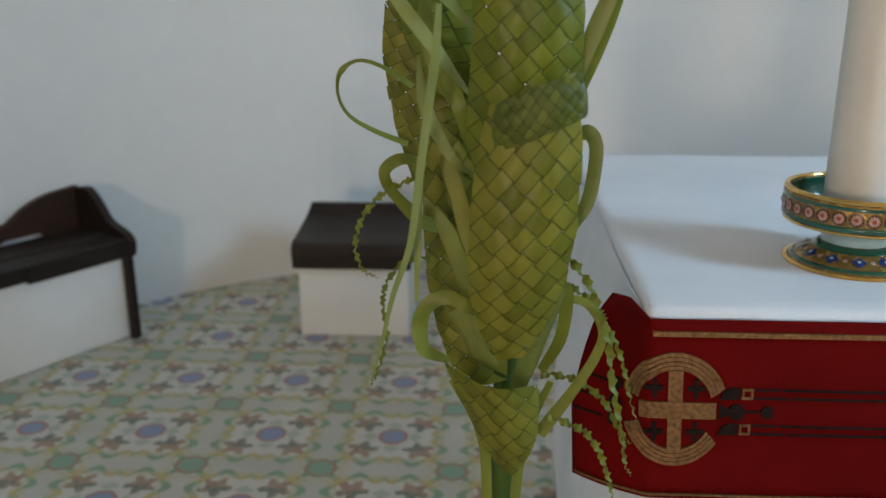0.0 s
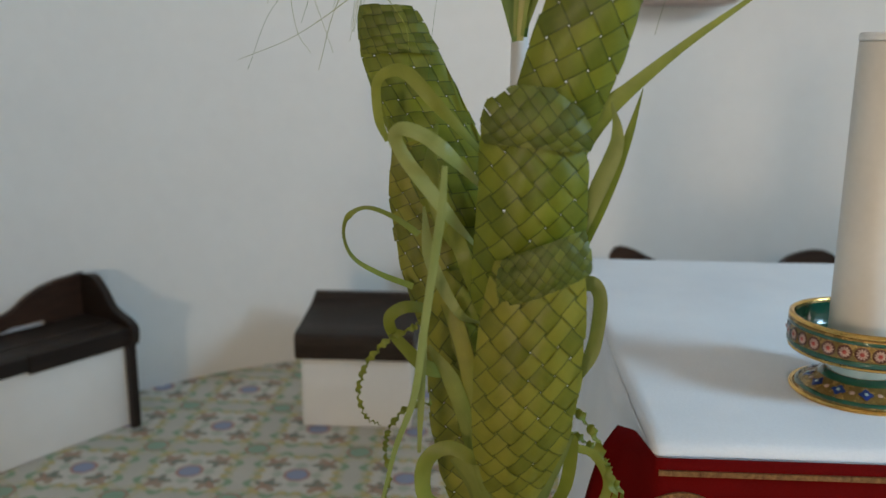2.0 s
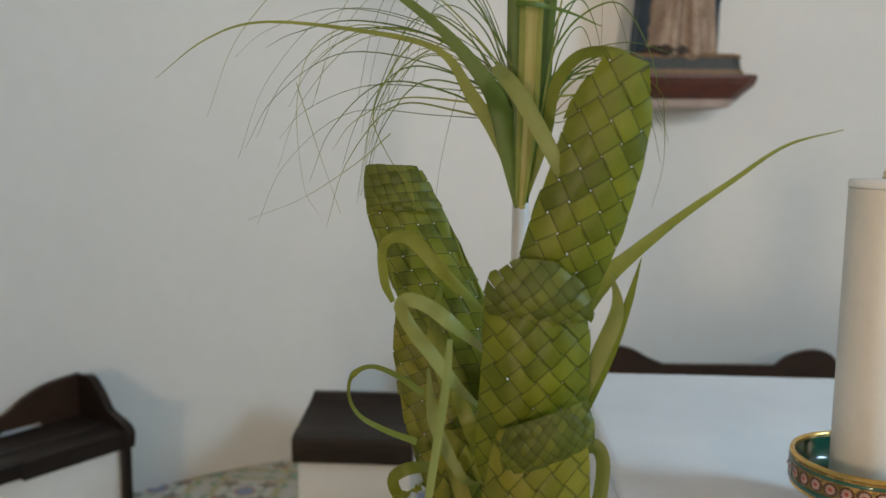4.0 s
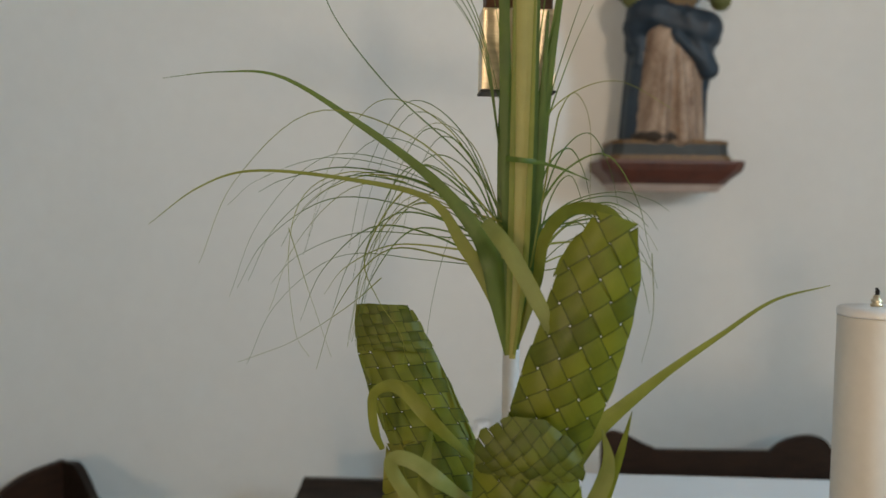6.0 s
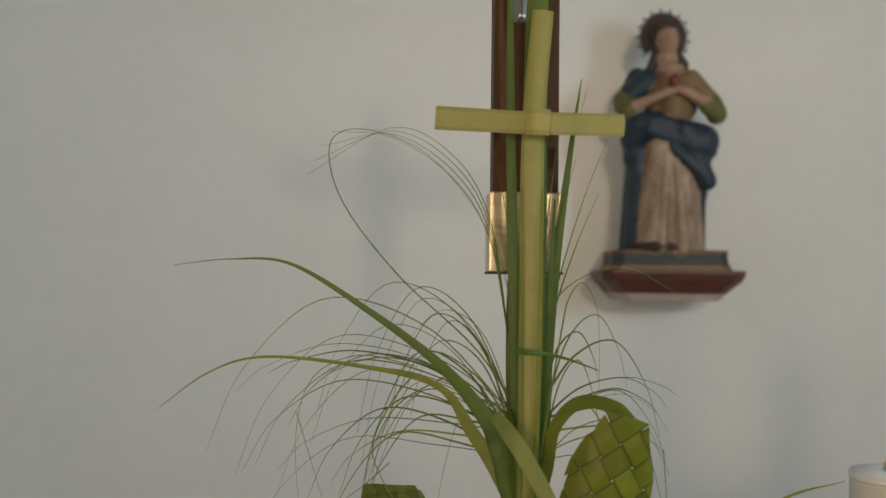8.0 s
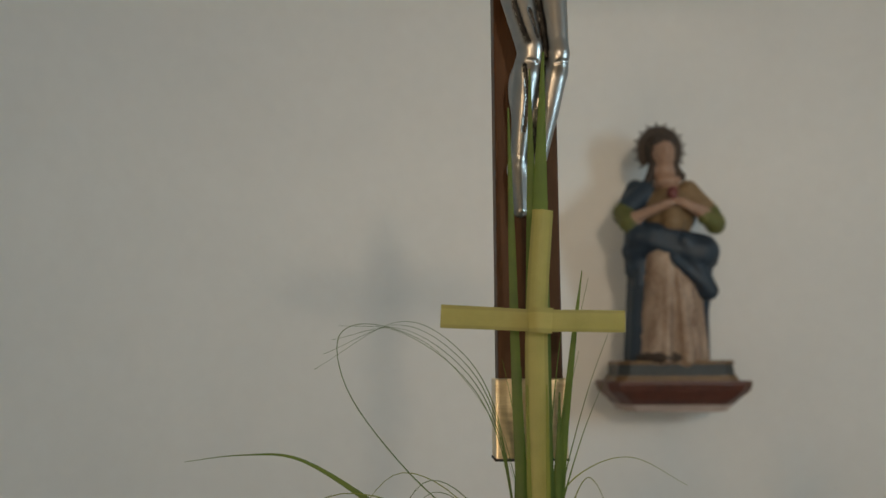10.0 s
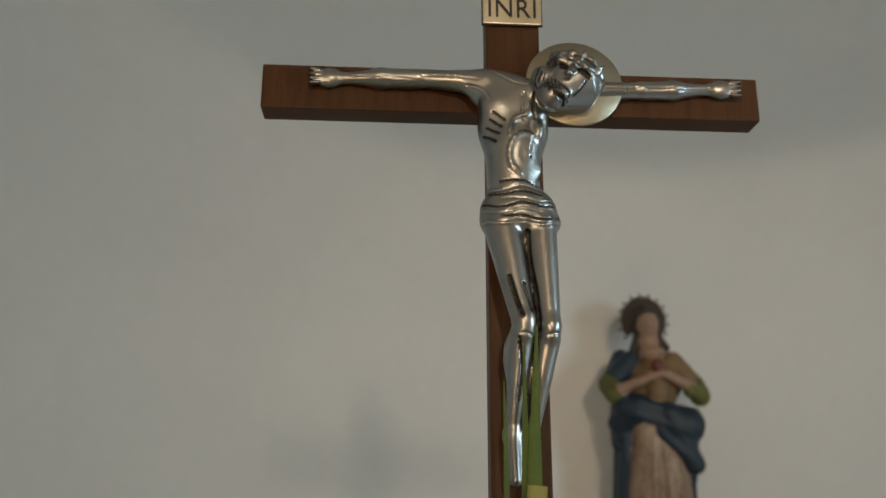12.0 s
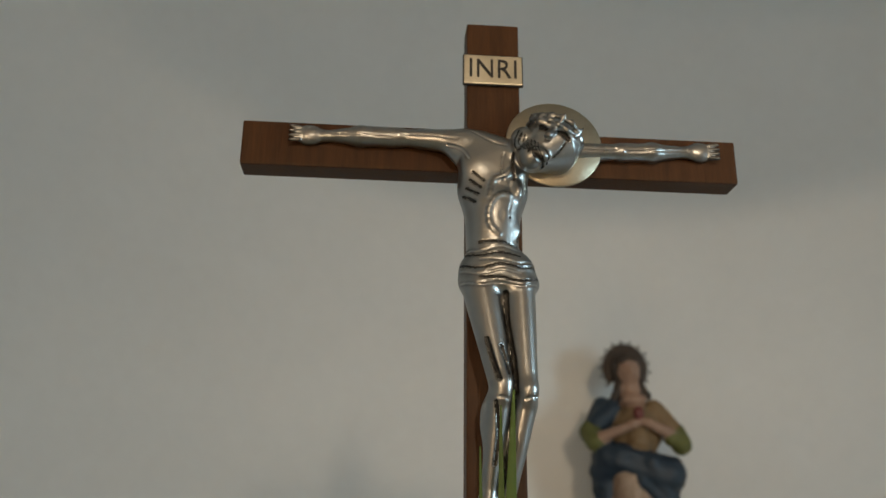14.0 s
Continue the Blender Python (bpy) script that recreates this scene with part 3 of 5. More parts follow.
for k in range(4):
    r = 0.0625 + 0.0066 * k
    stitched("upper_arc", arc_band(MU, MZ, r, r + 0.0058, 20 + k, 165, wide=WIDE), gold_thread, "gold embroidered arc")
    stitched("lower_arc", arc_band(MU, MZ, r, r + 0.0058, 198, 328 - k, wide=WIDE), gold_thread, "gold embroidered arc")
stitched("gold_cross", bar(MU - 0.0105, MU + 0.0105, MZ - 0.063, MZ + 0.061), gold_thread, "gold embroidered cross")
stitched("gold_cross_arm", bar(MU - 0.058 * WIDE, MU + 0.068 * WIDE, MZ - 0.0125, MZ + 0.0125), gold_thread, "", 0.0046)
for su in (-1, 1):
    for sz in (-1, 1):
        cu, cz = MU + 0.034 * WIDE * su, MZ + 0.034 * sz
        stitched("small_cross", bar(cu - 0.0034, cu + 0.0034, cz - 0.0145, cz + 0.0145), black_thread, "small black embroidered cross")
        stitched("small_cross_arm", bar(cu - 0.0130, cu + 0.0130, cz - 0.0038, cz + 0.0038), black_thread, "", 0.0044)
U = 0.102
for cz in (MZ + 0.027, MZ - 0.029):
    stitched("black_petal", ([(U, cz - 0.009), (U + 0.006, cz - 0.009), (U + 0.016, cz - 0.009), (U + 0.029, cz - 0.009)], [(U + 0.001, cz - 0.006), (U + 0.006, cz + 0.004), (U + 0.016, cz + 0.009), (U + 0.029, cz + 0.009)]), black_thread, "black embroidered petal")
    stitched("gold_square", arc_band(U + 0.040, cz, 0.007, 0.0115, 45, 405, 5), gold_thread, "small gold square")
    for dz in (0.0065, -0.0065):
        stitched("black_line", bar(U + 0.050, U + 0.086 + 0.9 * abs(dz - 0.0065), cz + dz - 0.0013, cz + dz + 0.0013), black_thread)
        stitched("black_line", bar(U + 0.090 + 0.9 * abs(dz - 0.0065), 1.1, cz + dz - 0.0013, cz + dz + 0.0013), black_thread)
stitched("black_petal", ([(U, MZ - 0.014), (U + 0.008, MZ - 0.009), (U + 0.017, MZ - 0.005)], [(U, MZ + 0.011), (U + 0.008, MZ + 0.006), (U + 0.017, MZ + 0.002)]), black_thread)
stitched("black_disc", arc_band(U + 0.026, MZ - 0.0015, 0.0005, 0.0125, 0, 360, 20), black_thread)
stitched("black_line", bar(U + 0.037, U + 0.062, MZ - 0.0025, MZ), black_thread)
stitched("black_disc", arc_band(U + 0.071, MZ - 0.0012, 0.0005, 0.0095, 0, 360, 18), black_thread)
for z in (MZ + 0.026, MZ - 0.028, MZ - 0.001):
    stitched("black_disc", arc_band(-0.052, z, 0.0005, 0.010, 0, 360, 14), black_thread)
    stitched("black_line", bar(-0.112, -0.068, z - 0.0013, z + 0.0013), black_thread)

# ---- candle and its dish ----
KX, KY, KZ = 0.74, 1.46, AZ + 0.002
dish = tagged(empty("candle_holder", (KX, KY, KZ)), "footed enamelled ceramic candle dish with gilded rims", "candle holder")
part("foot", lathe([(0, 0), (0.100, 0), (0.104, 0.003), (0.098, 0.0095), (0.080, 0.020), (0.062, 0.0300), (0.052, 0.0385), (0, 0.0385)]), olive_gold, dish, "ochre enamelled foot", True)
part("foot_rim", ring(0.104, 0.0045, 0.0045), gold, dish, "gilded foot rim", True)
part("green_band", lathe([(0.0990, 0.0095), (0.0980, 0.0112), (0.094, 0.0140), (0.0925, 0.0138)]), green_glaze, dish, "green enamel ring", True)
part("green_band", lathe([(0.064, 0.0296), (0.063, 0.0312), (0.055, 0.0382), (0.0535, 0.0384)]), green_glaze, dish, "green enamel ring", True)
part("stem", lathe([(0.050, 0.037), (0.0535, 0.040), (0.051, 0.046), (0.0515, 0.052), (0.056, 0.058), (0.070, 0.064), (0.074, 0.067)]), blue_glaze, dish, "pale blue glazed stem", True)
part("bowl", lathe([(0.060, 0.062), (0.090, 0.068), (0.110, 0.074), (0.1165, 0.080), (0.1165, 0.118), (0.114, 0.124), (0.108, 0.122), (0.106, 0.085), (0.100, 0.078), (0, 0.076)]), olive_gold, dish, "ochre and gold enamelled bowl", True)
part("bowl_lining", lathe([(0.1075, 0.121), (0.1052, 0.086), (0.098, 0.0785), (0, 0.0770)]), green_glaze, dish, "dark green glazed inside", True)
part("gold_rim", ring(0.1125, 0.0048, 0.124), gold, dish, "gilded upper rim", True)
part("gold_rim", ring(0.1125, 0.0032, 0.0745), gold, dish, "gilded lower rim", True)
part("green_ring", lathe([(0.1162, 0.1115), (0.1178, 0.1125), (0.1178, 0.1165), (0.1155, 0.1185)]), green_glaze, dish, "green enamel ring", True)
part("green_ring", lathe([(0.1155, 0.0775), (0.1178, 0.0805), (0.1178, 0.0855), (0.1162, 0.0865)]), green_glaze, dish, "green enamel ring", True)


def bead(radius, petals):
    bm = bmesh.new()
    hub = bm.verts.new((0, -0.0016, 0))
    pts = []
    count = max(16, petals * 4)
    for i in range(count):
        a = 2 * math.pi * i / count
        r = radius * ((0.82 + 0.18 * math.cos(a * petals)) if petals > 1 else 1.0)
        pts.append(bm.verts.new((r * math.cos(a), -0.0004, r * math.sin(a))))
    for i in range(len(pts)):
        bm.faces.new((hub, pts[i], pts[(i + 1) % len(pts)]))
    return bm


def set_round(first, count, radius, z, tilt, offset=0.0):
    """Copies of a small inlay, as parts, set round the dish."""
    for i in range(count):
        a = 2 * math.pi * (i + offset) / count
        ob = first if i == 0 else new(first.name.split(".")[0], first.data)
        ob.parent = dish
        ob.matrix_basis = pose(radius * math.sin(a), -radius * math.cos(a), z, 0, 0, math.degrees(a)) @ pose(0, 0, 0, tilt)


set_round(part("flower_ground", bead(0.0112, 1), ruby, dish, "dark red enamel disc"), 30, 0.1167, 0.099, 0)
set_round(part("flower", bead(0.0092, 11), daisy_white, dish, "cream enamel flower"), 30, 0.1172, 0.099, 0)
set_round(part("flower_eye", bead(0.0042, 6), daisy_red, dish), 30, 0.1184, 0.099, 0)
set_round(part("flower", bead(0.005, 7), daisy_white, dish), 12, 0.0775, 0.0222, -62)
set_round(part("lozenge", bead(0.0115, 4), cobalt, dish, "cobalt blue lozenge"), 12, 0.0775, 0.0222, -62, 0.5)
set_round(part("lozenge_eye", bead(0.0035, 6), blue_glaze, dish), 12, 0.0788, 0.0238, -62, 0.5)

candle = tagged(empty("candle", (KX, KY, KZ + 0.078)), "thick white altar candle with a brass wick holder", "candle")
part("candle_body", lathe([(0, 0), (0.0555, 0), (0.056, 0.004), (0.056, 0.478), (0.055, 0.480), (0, 0.480)], 72), wax, candle, "", True)
part("cap", lathe([(0, 0.4805), (0.0565, 0.4805), (0.057, 0.483), (0.057, 0.489), (0.055, 0.493), (0.02, 0.4945), (0, 0.495)], 72), white_ceramic, candle, "white plastic cap", True)
part("burner", lathe([(0, 0.495), (0.009, 0.495), (0.009, 0.499), (0.0065, 0.500), (0.0085, 0.503), (0.0085, 0.505), (0.0055, 0.507), (0.0055, 0.511), (0.003, 0.513), (0, 0.513)], 24), brass, candle, "small brass wick holder", True)
part("wick", tube_mesh([(0, 0, 0.512), (0.0005, 0, 0.519), (-0.0015, 0, 0.524)], (0.0032, 0.0034, 0.0018), 8), wick_black, candle, "charred black wick", True)
part("collar", lathe([(0.0565, 0.002), (0.060, 0.004), (0.060, 0.010), (0.0565, 0.012)], 48), gold, candle, "gilded collar", True)

# ---- crucifix on its pole ----
cross = tagged(empty("crucifix", (0.165, 1.185, 0), 5.0), "processional crucifix of varnished mahogany with silver figure, on a pole", "crucifix")
CZ = 2.723
part("upright", slab((-0.042, 0.0, 1.84), (0.042, 0.042, 2.952), 0.003), mahogany, cross, "mahogany upright")
part("crossbeam", slab((-0.384, -0.002, CZ - 0.036), (0.384, 0.044, CZ + 0.036), 0.003), mahogany, cross, "mahogany crossbeam")
part("socket", slab((-0.0465, -0.004, 1.834), (0.0465, 0.047, 1.936), 0.0025), brass, cross, "shiny brass sleeve")
part("socket_edge", slab((-0.0475, -0.005, 1.832), (0.0475, 0.048, 1.8352), 0.001), engraving, cross, "dark lower edge")
part("pole", lathe([(0, 0), (0.011, 0), (0.011, 1.835), (0, 1.835)], 24, (0, 0.02, 0)), steel, cross, "thin white metal pole", True)
plate = part("title_plate", slab((-0.0475, -0.0085, 2.8385), (0.0455, -0.001, 2.8895), 0.0015), pale_brass, cross, "brass plate lettered INRI")
part("plate_edge", slab((-0.049, -0.0065, 2.837), (0.047, -0.002, 2.891), 0.001), engraving, plate)
text = bpy.data.curves.new("lettering", "FONT")
text.body, text.size, text.align_x, text.align_y, text.extrude, text.space_character = "INRI", 0.047, "CENTER", "CENTER", 0.0008, 1.08
text.materials.append(engraving)
letters = new("lettering", text)
letters.parent = plate
letters.matrix_basis = pose(-0.001, -0.0092, 2.864, 90, 0, 0) @ Matrix.Diagonal((0.86, 1.0, 1.0, 1.0))
halo_at = Vector((0.090, -0.018, 2.732))
bm = lathe([(0, 0), (0.073, 0), (0.0745, 0.002), (0.073, 0.004), (0, 0.006)], 64)
bmesh.ops.transform(bm, matrix=Matrix.Translation(halo_at) @ pose(0, 0, 0, 84, 4, 0), verts=bm.verts)
part("halo", bm, halo_brass, cross, "plain brass disc behind the head", True)


def c(a, b_, ra, rb, m=0):
    return ("c", a, b_, ra, rb, m)


def e(at, r, m=0):
    return ("e", at, r, m)


# the cast figure, kept to simple forms, in the cross's own frame
body = [
    c((-0.050, -0.022, 2.728), (-0.140, -0.014, 2.735), 0.0195, 0.0130), c((-0.152, -0.013, 2.735), (-0.205, -0.012, 2.735), 0.0155, 0.0150),
    c((-0.205, -0.012, 2.735), (-0.258, -0.010, 2.734), 0.0150, 0.0080), e((-0.282, -0.010, 2.734), (0.021, 0.010, 0.016)),
    c((0.040, -0.020, 2.716), (0.190, -0.014, 2.726), 0.0190, 0.0125), c((0.200, -0.013, 2.727), (0.245, -0.012, 2.729), 0.0145, 0.0145),
    c((0.245, -0.012, 2.729), (0.300, -0.010, 2.733), 0.0145, 0.0080), e((0.322, -0.010, 2.734), (0.021, 0.010, 0.016)),
    e((-0.034, -0.022, 2.718), (0.044, 0.022, 0.030)), e((-0.002, -0.024, 2.695), (0.056, 0.026, 0.042)), e((-0.006, -0.024, 2.650), (0.053, 0.029, 0.056)),
    c((-0.012, -0.024, 2.62), (-0.014, -0.024, 2.55), 0.036, 0.031), c((0.002, -0.024, 2.62), (0.000, -0.024, 2.55), 0.034, 0.030),
    e((-0.030, -0.040, 2.682), (0.024, 0.012, 0.024)), e((0.018, -0.040, 2.676), (0.022, 0.012, 0.024)), 
    e((-0.001, -0.026, 2.520), (0.056, 0.036, 0.042)), c((-0.042, -0.026, 2.504), (0.046, -0.026, 2.504), 0.0140, 0.0140), c((-0.030, -0.044, 2.504), (0.032, -0.044, 2.502), 0.0115, 0.0115),
    c((-0.026, -0.034, 2.495), (-0.003, -0.058, 2.360), 0.0265, 0.0165), c((0.028, -0.032, 2.495), (0.034, -0.054, 2.352), 0.0245, 0.0155),
    e((0.000, -0.061, 2.350), (0.0145, 0.014, 0.020)), e((0.035, -0.058, 2.345), (0.0130, 0.013, 0.018)),
    c((-0.004, -0.052, 2.335), (-0.016, -0.026, 2.205), 0.0175, 0.0100), e((-0.012, -0.034, 2.308), (0.0155, 0.016, 0.038)),
    c((0.033, -0.048, 2.33), (0.008, -0.026, 2.200), 0.0165, 0.0100), e((0.024, -0.034, 2.300), (0.0135, 0.015, 0.034)),
    c((-0.017, -0.028, 2.205), (-0.016, -0.046, 2.146), 0.0125, 0.0085), c((0.006, -0.026, 2.20), (0.002, -0.042, 2.146), 0.0115, 0.0085),
    c((0.018, -0.030, 2.708), (0.040, -0.046, 2.706), 0.019, 0.021),
]
HX, HY, HZ = 0.076, -0.054, 2.715
ax1, ax2, ax0 = Vector((0.88, 0, -0.47)), Vector((0, -1, 0)), Vector((0.47, 0, 0.88))


def on_head(t, up, reach=0.0425):
    return Vector((HX, HY, HZ)) + (ax1 * math.cos(t) + ax2 * math.sin(t)) * reach + ax0 * up


head = [
    c((0.048, -0.068, 2.688), (0.078, -0.052, 2.712), 0.0245, 0.0440), e((0.042, -0.082, 2.682), (0.018, 0.016, 0.021)), c((0.076, -0.091, 2.722), (0.065, -0.100, 2.707), 0.0050, 0.0066),
    c((0.056, -0.084, 2.736), (0.094, -0.088, 2.720), 0.0062, 0.0062), e((0.052, -0.088, 2.680), (0.017, 0.012, 0.012)), e((0.036, -0.060, 2.715), (0.020, 0.022, 0.022)),
]
knots = []
for i in range(16):
    a, a2 = i / 16 * 2 * math.pi, (i + 1.2) / 16 * 2 * math.pi
    for s, up in ((1, 0.015), (-1, 0.024)):
        p, q = on_head(a, up + s * 0.004 * math.sin(3 * a)), on_head(a2, up + s * 0.004 * math.sin(3 * a2 + 1.0))
        knots.append(c(tuple(p), tuple(q), 0.0034, 0.0034))
    p = on_head(a, 0.020)
    if i % 2:
        continue
    knots.append(c(tuple(p), tuple(p + (p - Vector((HX, HY, HZ))) * 0.09 + ax0 * (0.010 if i % 3 else -0.009)), 0.0028, 0.0011))
for i in range(4):
    for s, x0 in ((-1, -0.296), (1, 0.336)):
        knots.append(c((x0, -0.016, 2.7235 + 0.0068 * i), (x0 + 0.014 * s, -0.017, 2.7225 + 0.0075 * i), 0.0030, 0.0028))
lines = []
for line, r in (
        ([(0.022, 2.704), (0.020, 2.680), (0.022, 2.658)], 0.0024), ([(0.018, 2.622), (0.016, 2.614), (0.014, 2.606)], 0.0012), ([(0.034, 2.575), (0.027, 2.566)], 0.0026),
        ([(0.008, 2.700), (0.004, 2.680), (0.005, 2.655)], 0.0014),
        ([(-0.075, 2.716), (-0.055, 2.708), (-0.045, 2.690)], 0.0022), ([(-0.040, 2.742), (-0.010, 2.722), (0.012, 2.714)], 0.0022),
        ([(0.008, 2.484), (0.010, 2.44), (0.016, 2.39), (0.018, 2.345)], 0.0042), ([(0.014, 2.335), (0.012, 2.28), (0.0, 2.215)], 0.0040),
        ([(-0.022, 2.415), (-0.014, 2.385), (-0.006, 2.360)], 0.0032), ([(-0.002, 2.405), (0.004, 2.385), (0.008, 2.368)], 0.0030), ([(-0.006, 2.336), (0.006, 2.334)], 0.0022), ([(0.030, 2.334), (0.046, 2.337)], 0.0022),
        ([(-0.010, 2.33), (-0.006, 2.29), (-0.010, 2.25)], 0.0024), ([(-0.145, 2.7345), (-0.10, 2.732), (-0.06, 2.724)], 0.0014), ([(-0.25, 2.735), (-0.20, 2.731), (-0.16, 2.728)], 0.0013),
        ([(0.20, 2.722), (0.25, 2.726), (0.30, 2.733)], 0.0018), ([(0.115, 2.722), (0.15, 2.724), (0.188, 2.726)], 0.0016)):
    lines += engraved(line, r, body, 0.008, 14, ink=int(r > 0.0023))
for i in range(4):
    x, z = -0.029 - 0.0045 * i, 2.660 - 0.0115 * i
    lines += engraved([(x - 0.009, z + 0.007), (x, z), (x + 0.007, z - 0.006)], 0.0019, body, 0.008, 7)
for i in range(8):
    z = 2.496 + 0.0090 * i
    s = 0.003 * math.sin(i * 1.9)
    lines += engraved([(-0.056, z + 0.003), (-0.030, z - 0.003 + s), (0.0, z + 0.001 - 0.4 * s), (0.028, z - 0.003 - 0.5 * s), (0.055, z + 0.004)][(i % 3 == 1):5 - (i % 3 == 2)], 0.0016, body, 0.008, 16, ink=i % 2)
face = []
for line, r in (([(0.082, 2.716), (0.089, 2.713), (0.096, 2.707)], 0.0034), ([(0.057, 2.727), (0.062, 2.724), (0.066, 2.721)], 0.0030), ([(0.044, 2.677), (0.052, 2.670), (0.060, 2.667)], 0.0034),
                ([(0.054, 2.690), (0.044, 2.690), (0.036, 2.682)], 0.0013), ([(0.058, 2.688), (0.064, 2.680), (0.066, 2.672)], 0.0013), ([(0.092, 2.702), (0.084, 2.690), (0.074, 2.680)], 0.0014)):
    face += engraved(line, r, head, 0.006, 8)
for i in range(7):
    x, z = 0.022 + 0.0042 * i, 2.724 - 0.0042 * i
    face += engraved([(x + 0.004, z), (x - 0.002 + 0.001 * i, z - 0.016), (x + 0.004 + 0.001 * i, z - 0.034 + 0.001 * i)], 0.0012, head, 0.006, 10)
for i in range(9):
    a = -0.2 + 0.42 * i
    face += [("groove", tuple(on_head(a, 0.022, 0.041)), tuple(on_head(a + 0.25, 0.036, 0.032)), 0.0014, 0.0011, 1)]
hollow_belly = [("cut", (0.010, -0.0735, 2.594), (0.026, 0.0170, 0.036), 0)]
belly = [e((0.012, -0.0405, 2.582), (0.020, 0.0070, 0.016)), e((0.027, -0.047, 2.640), (0.0085, 0.0085, 0.016)), e((0.006, -0.044, 2.652), (0.009, 0.007, 0.024)), e((-0.006, -0.041, 2.636), (0.008, 0.006, 0.022))]
for line, r in (([(0.020, 2.628), (0.006, 2.632), (-0.010, 2.622), (-0.017, 2.602), (-0.014, 2.582), (-0.002, 2.570)], 0.0026), ([(0.020, 2.676), (0.010, 2.664), (-0.008, 2.655), (-0.016, 2.628)], 0.0026)):
    belly += engraved(line, r, body, 0.008, 12, "c", -0.0018, 0)
navel = engraved([(0.0145, 2.598), (0.0150, 2.595)], 0.0014, body + belly, 0.008, 3)
figure = sculpt("figure", [(0.008, body), (0.001, hollow_belly), (0.005, belly), (0.001, navel), (0.001, lines), (0.004, head), (0.0025, knots), (0.001, face)], (-0.330, -0.130, 2.118), (0.372, 0.004, 2.782), 0.0016, [aged_silver, groove_shade])
figure.parent = cross
tagged(figure, "polished aged silver figure with outstretched arms")

# ---- statue on its bracket ----
SX, SY = 0.975, 4.14
bracket = tagged(empty("wall_bracket", (SX, SY, 0)), "carved dark red wooden wall bracket", "bracket")
dark_red = surface("dark red painted wood", (0.060, 0.018, 0.012), (0.13, 0.036, 0.022), 12, 0.5, fine=70)
pinkish = surface("pale rose painted underside", (0.42, 0.31, 0.27), (0.55, 0.43, 0.38), 12, 0.7)


def stepped(levels, depth_front, back):
    """A mouldings stack: levels of (height, half width, overhang to the front), the back flat."""
    bm = bmesh.new()
    rings_ = []
    for z, hw, f in levels:
        cut = 0.045
        hw *= 0.955
        rings_.append([bm.verts.new(p) for p in ((-hw, back, z), (-hw, depth_front - f + cut, z), (-hw + cut, depth_front - f, z), (hw - cut, depth_front - f, z), (hw, depth_front - f + cut, z), (hw, back, z))])
    for a, b_ in zip(rings_, rings_[1:]):
        for i in range(6):
            j = (i + 1) % 6
            bm.faces.new((a[i], a[j], b_[j], b_[i]))
    bm.faces.new(rings_[0][::-1])
    bm.faces.new(rings_[-1])
    return bm


part("shelf", stepped([(1.775, 0.265, -0.03), (1.80, 0.285, 0.0), (1.835, 0.325, 0.028), (1.865, 0.335, 0.04), (1.880, 0.335, 0.04)], -0.13, 0.30), dark_red, bracket, "dark red moulded shelf")
part("corbel", stepped([(1.742, 0.235, -0.06), (1.7745, 0.263, -0.032)], -0.13, 0.30), pinkish, bracket, "pale rose underside")
plinth_blue = surface("dark blue grey paint", (0.022, 0.026, 0.027), (0.045, 0.048, 0.047), 20, 0.6, fine=90)
plinth_gold = surface("worn gilt edge", (0.10, 0.045, 0.014), (0.22, 0.11, 0.035), 30, 0.5, fine=120)
plinth = tagged(empty("statue_plinth", (SX - 0.005, SY, 0)), "painted wooden plinth with worn gilt edges", "plinth")
part("plinth_block", stepped([(1.905, 0.275, 0.015), (1.955, 0.268, 0.01)], -0.11, 0.24), plinth_blue, plinth, "dark blue grey middle")
part("plinth_edge", stepped([(1.8805, 0.292, 0.02), (1.9045, 0.282, 0.018)], -0.11, 0.24), plinth_gold, plinth, "worn gilt lower edge")
part("plinth_edge", stepped([(1.9555, 0.276, 0.014), (1.972, 0.270, 0.01)], -0.11, 0.24), plinth_gold, plinth, "worn gilt upper edge")
robe = surface("rose cream painted robe", (0.12, 0.052, 0.022), (0.48, 0.345, 0.26), 8, 0.6, (2.2, 2.2, 0.8), relief=0.3, fine=60)
mantle = surface("dark blue painted mantle", (0.0065, 0.016, 0.030), (0.018, 0.036, 0.056), 9, 0.55, relief=0.3, fine=60)
sleeve = surface("olive green painted sleeve", (0.075, 0.080, 0.018), (0.13, 0.13, 0.035), 14, 0.6)
ochre = surface("ochre painted bodice", (0.15, 0.088, 0.040), (0.25, 0.155, 0.080), 12, 0.6)
skin = surface("painted flesh tone", (0.28, 0.155, 0.105), (0.38, 0.23, 0.165), 20, 0.5)
hair = surface("dark brown painted hair", (0.022, 0.012, 0.008), (0.055, 0.030, 0.018), 40, 0.6, relief=0.6)
heart_red = surface("red painted heart", (0.10, 0.015, 0.012), (0.17, 0.03, 0.024), 20, 0.5)
RB, MA, SL, OC, SK, HA, HE = range(7)
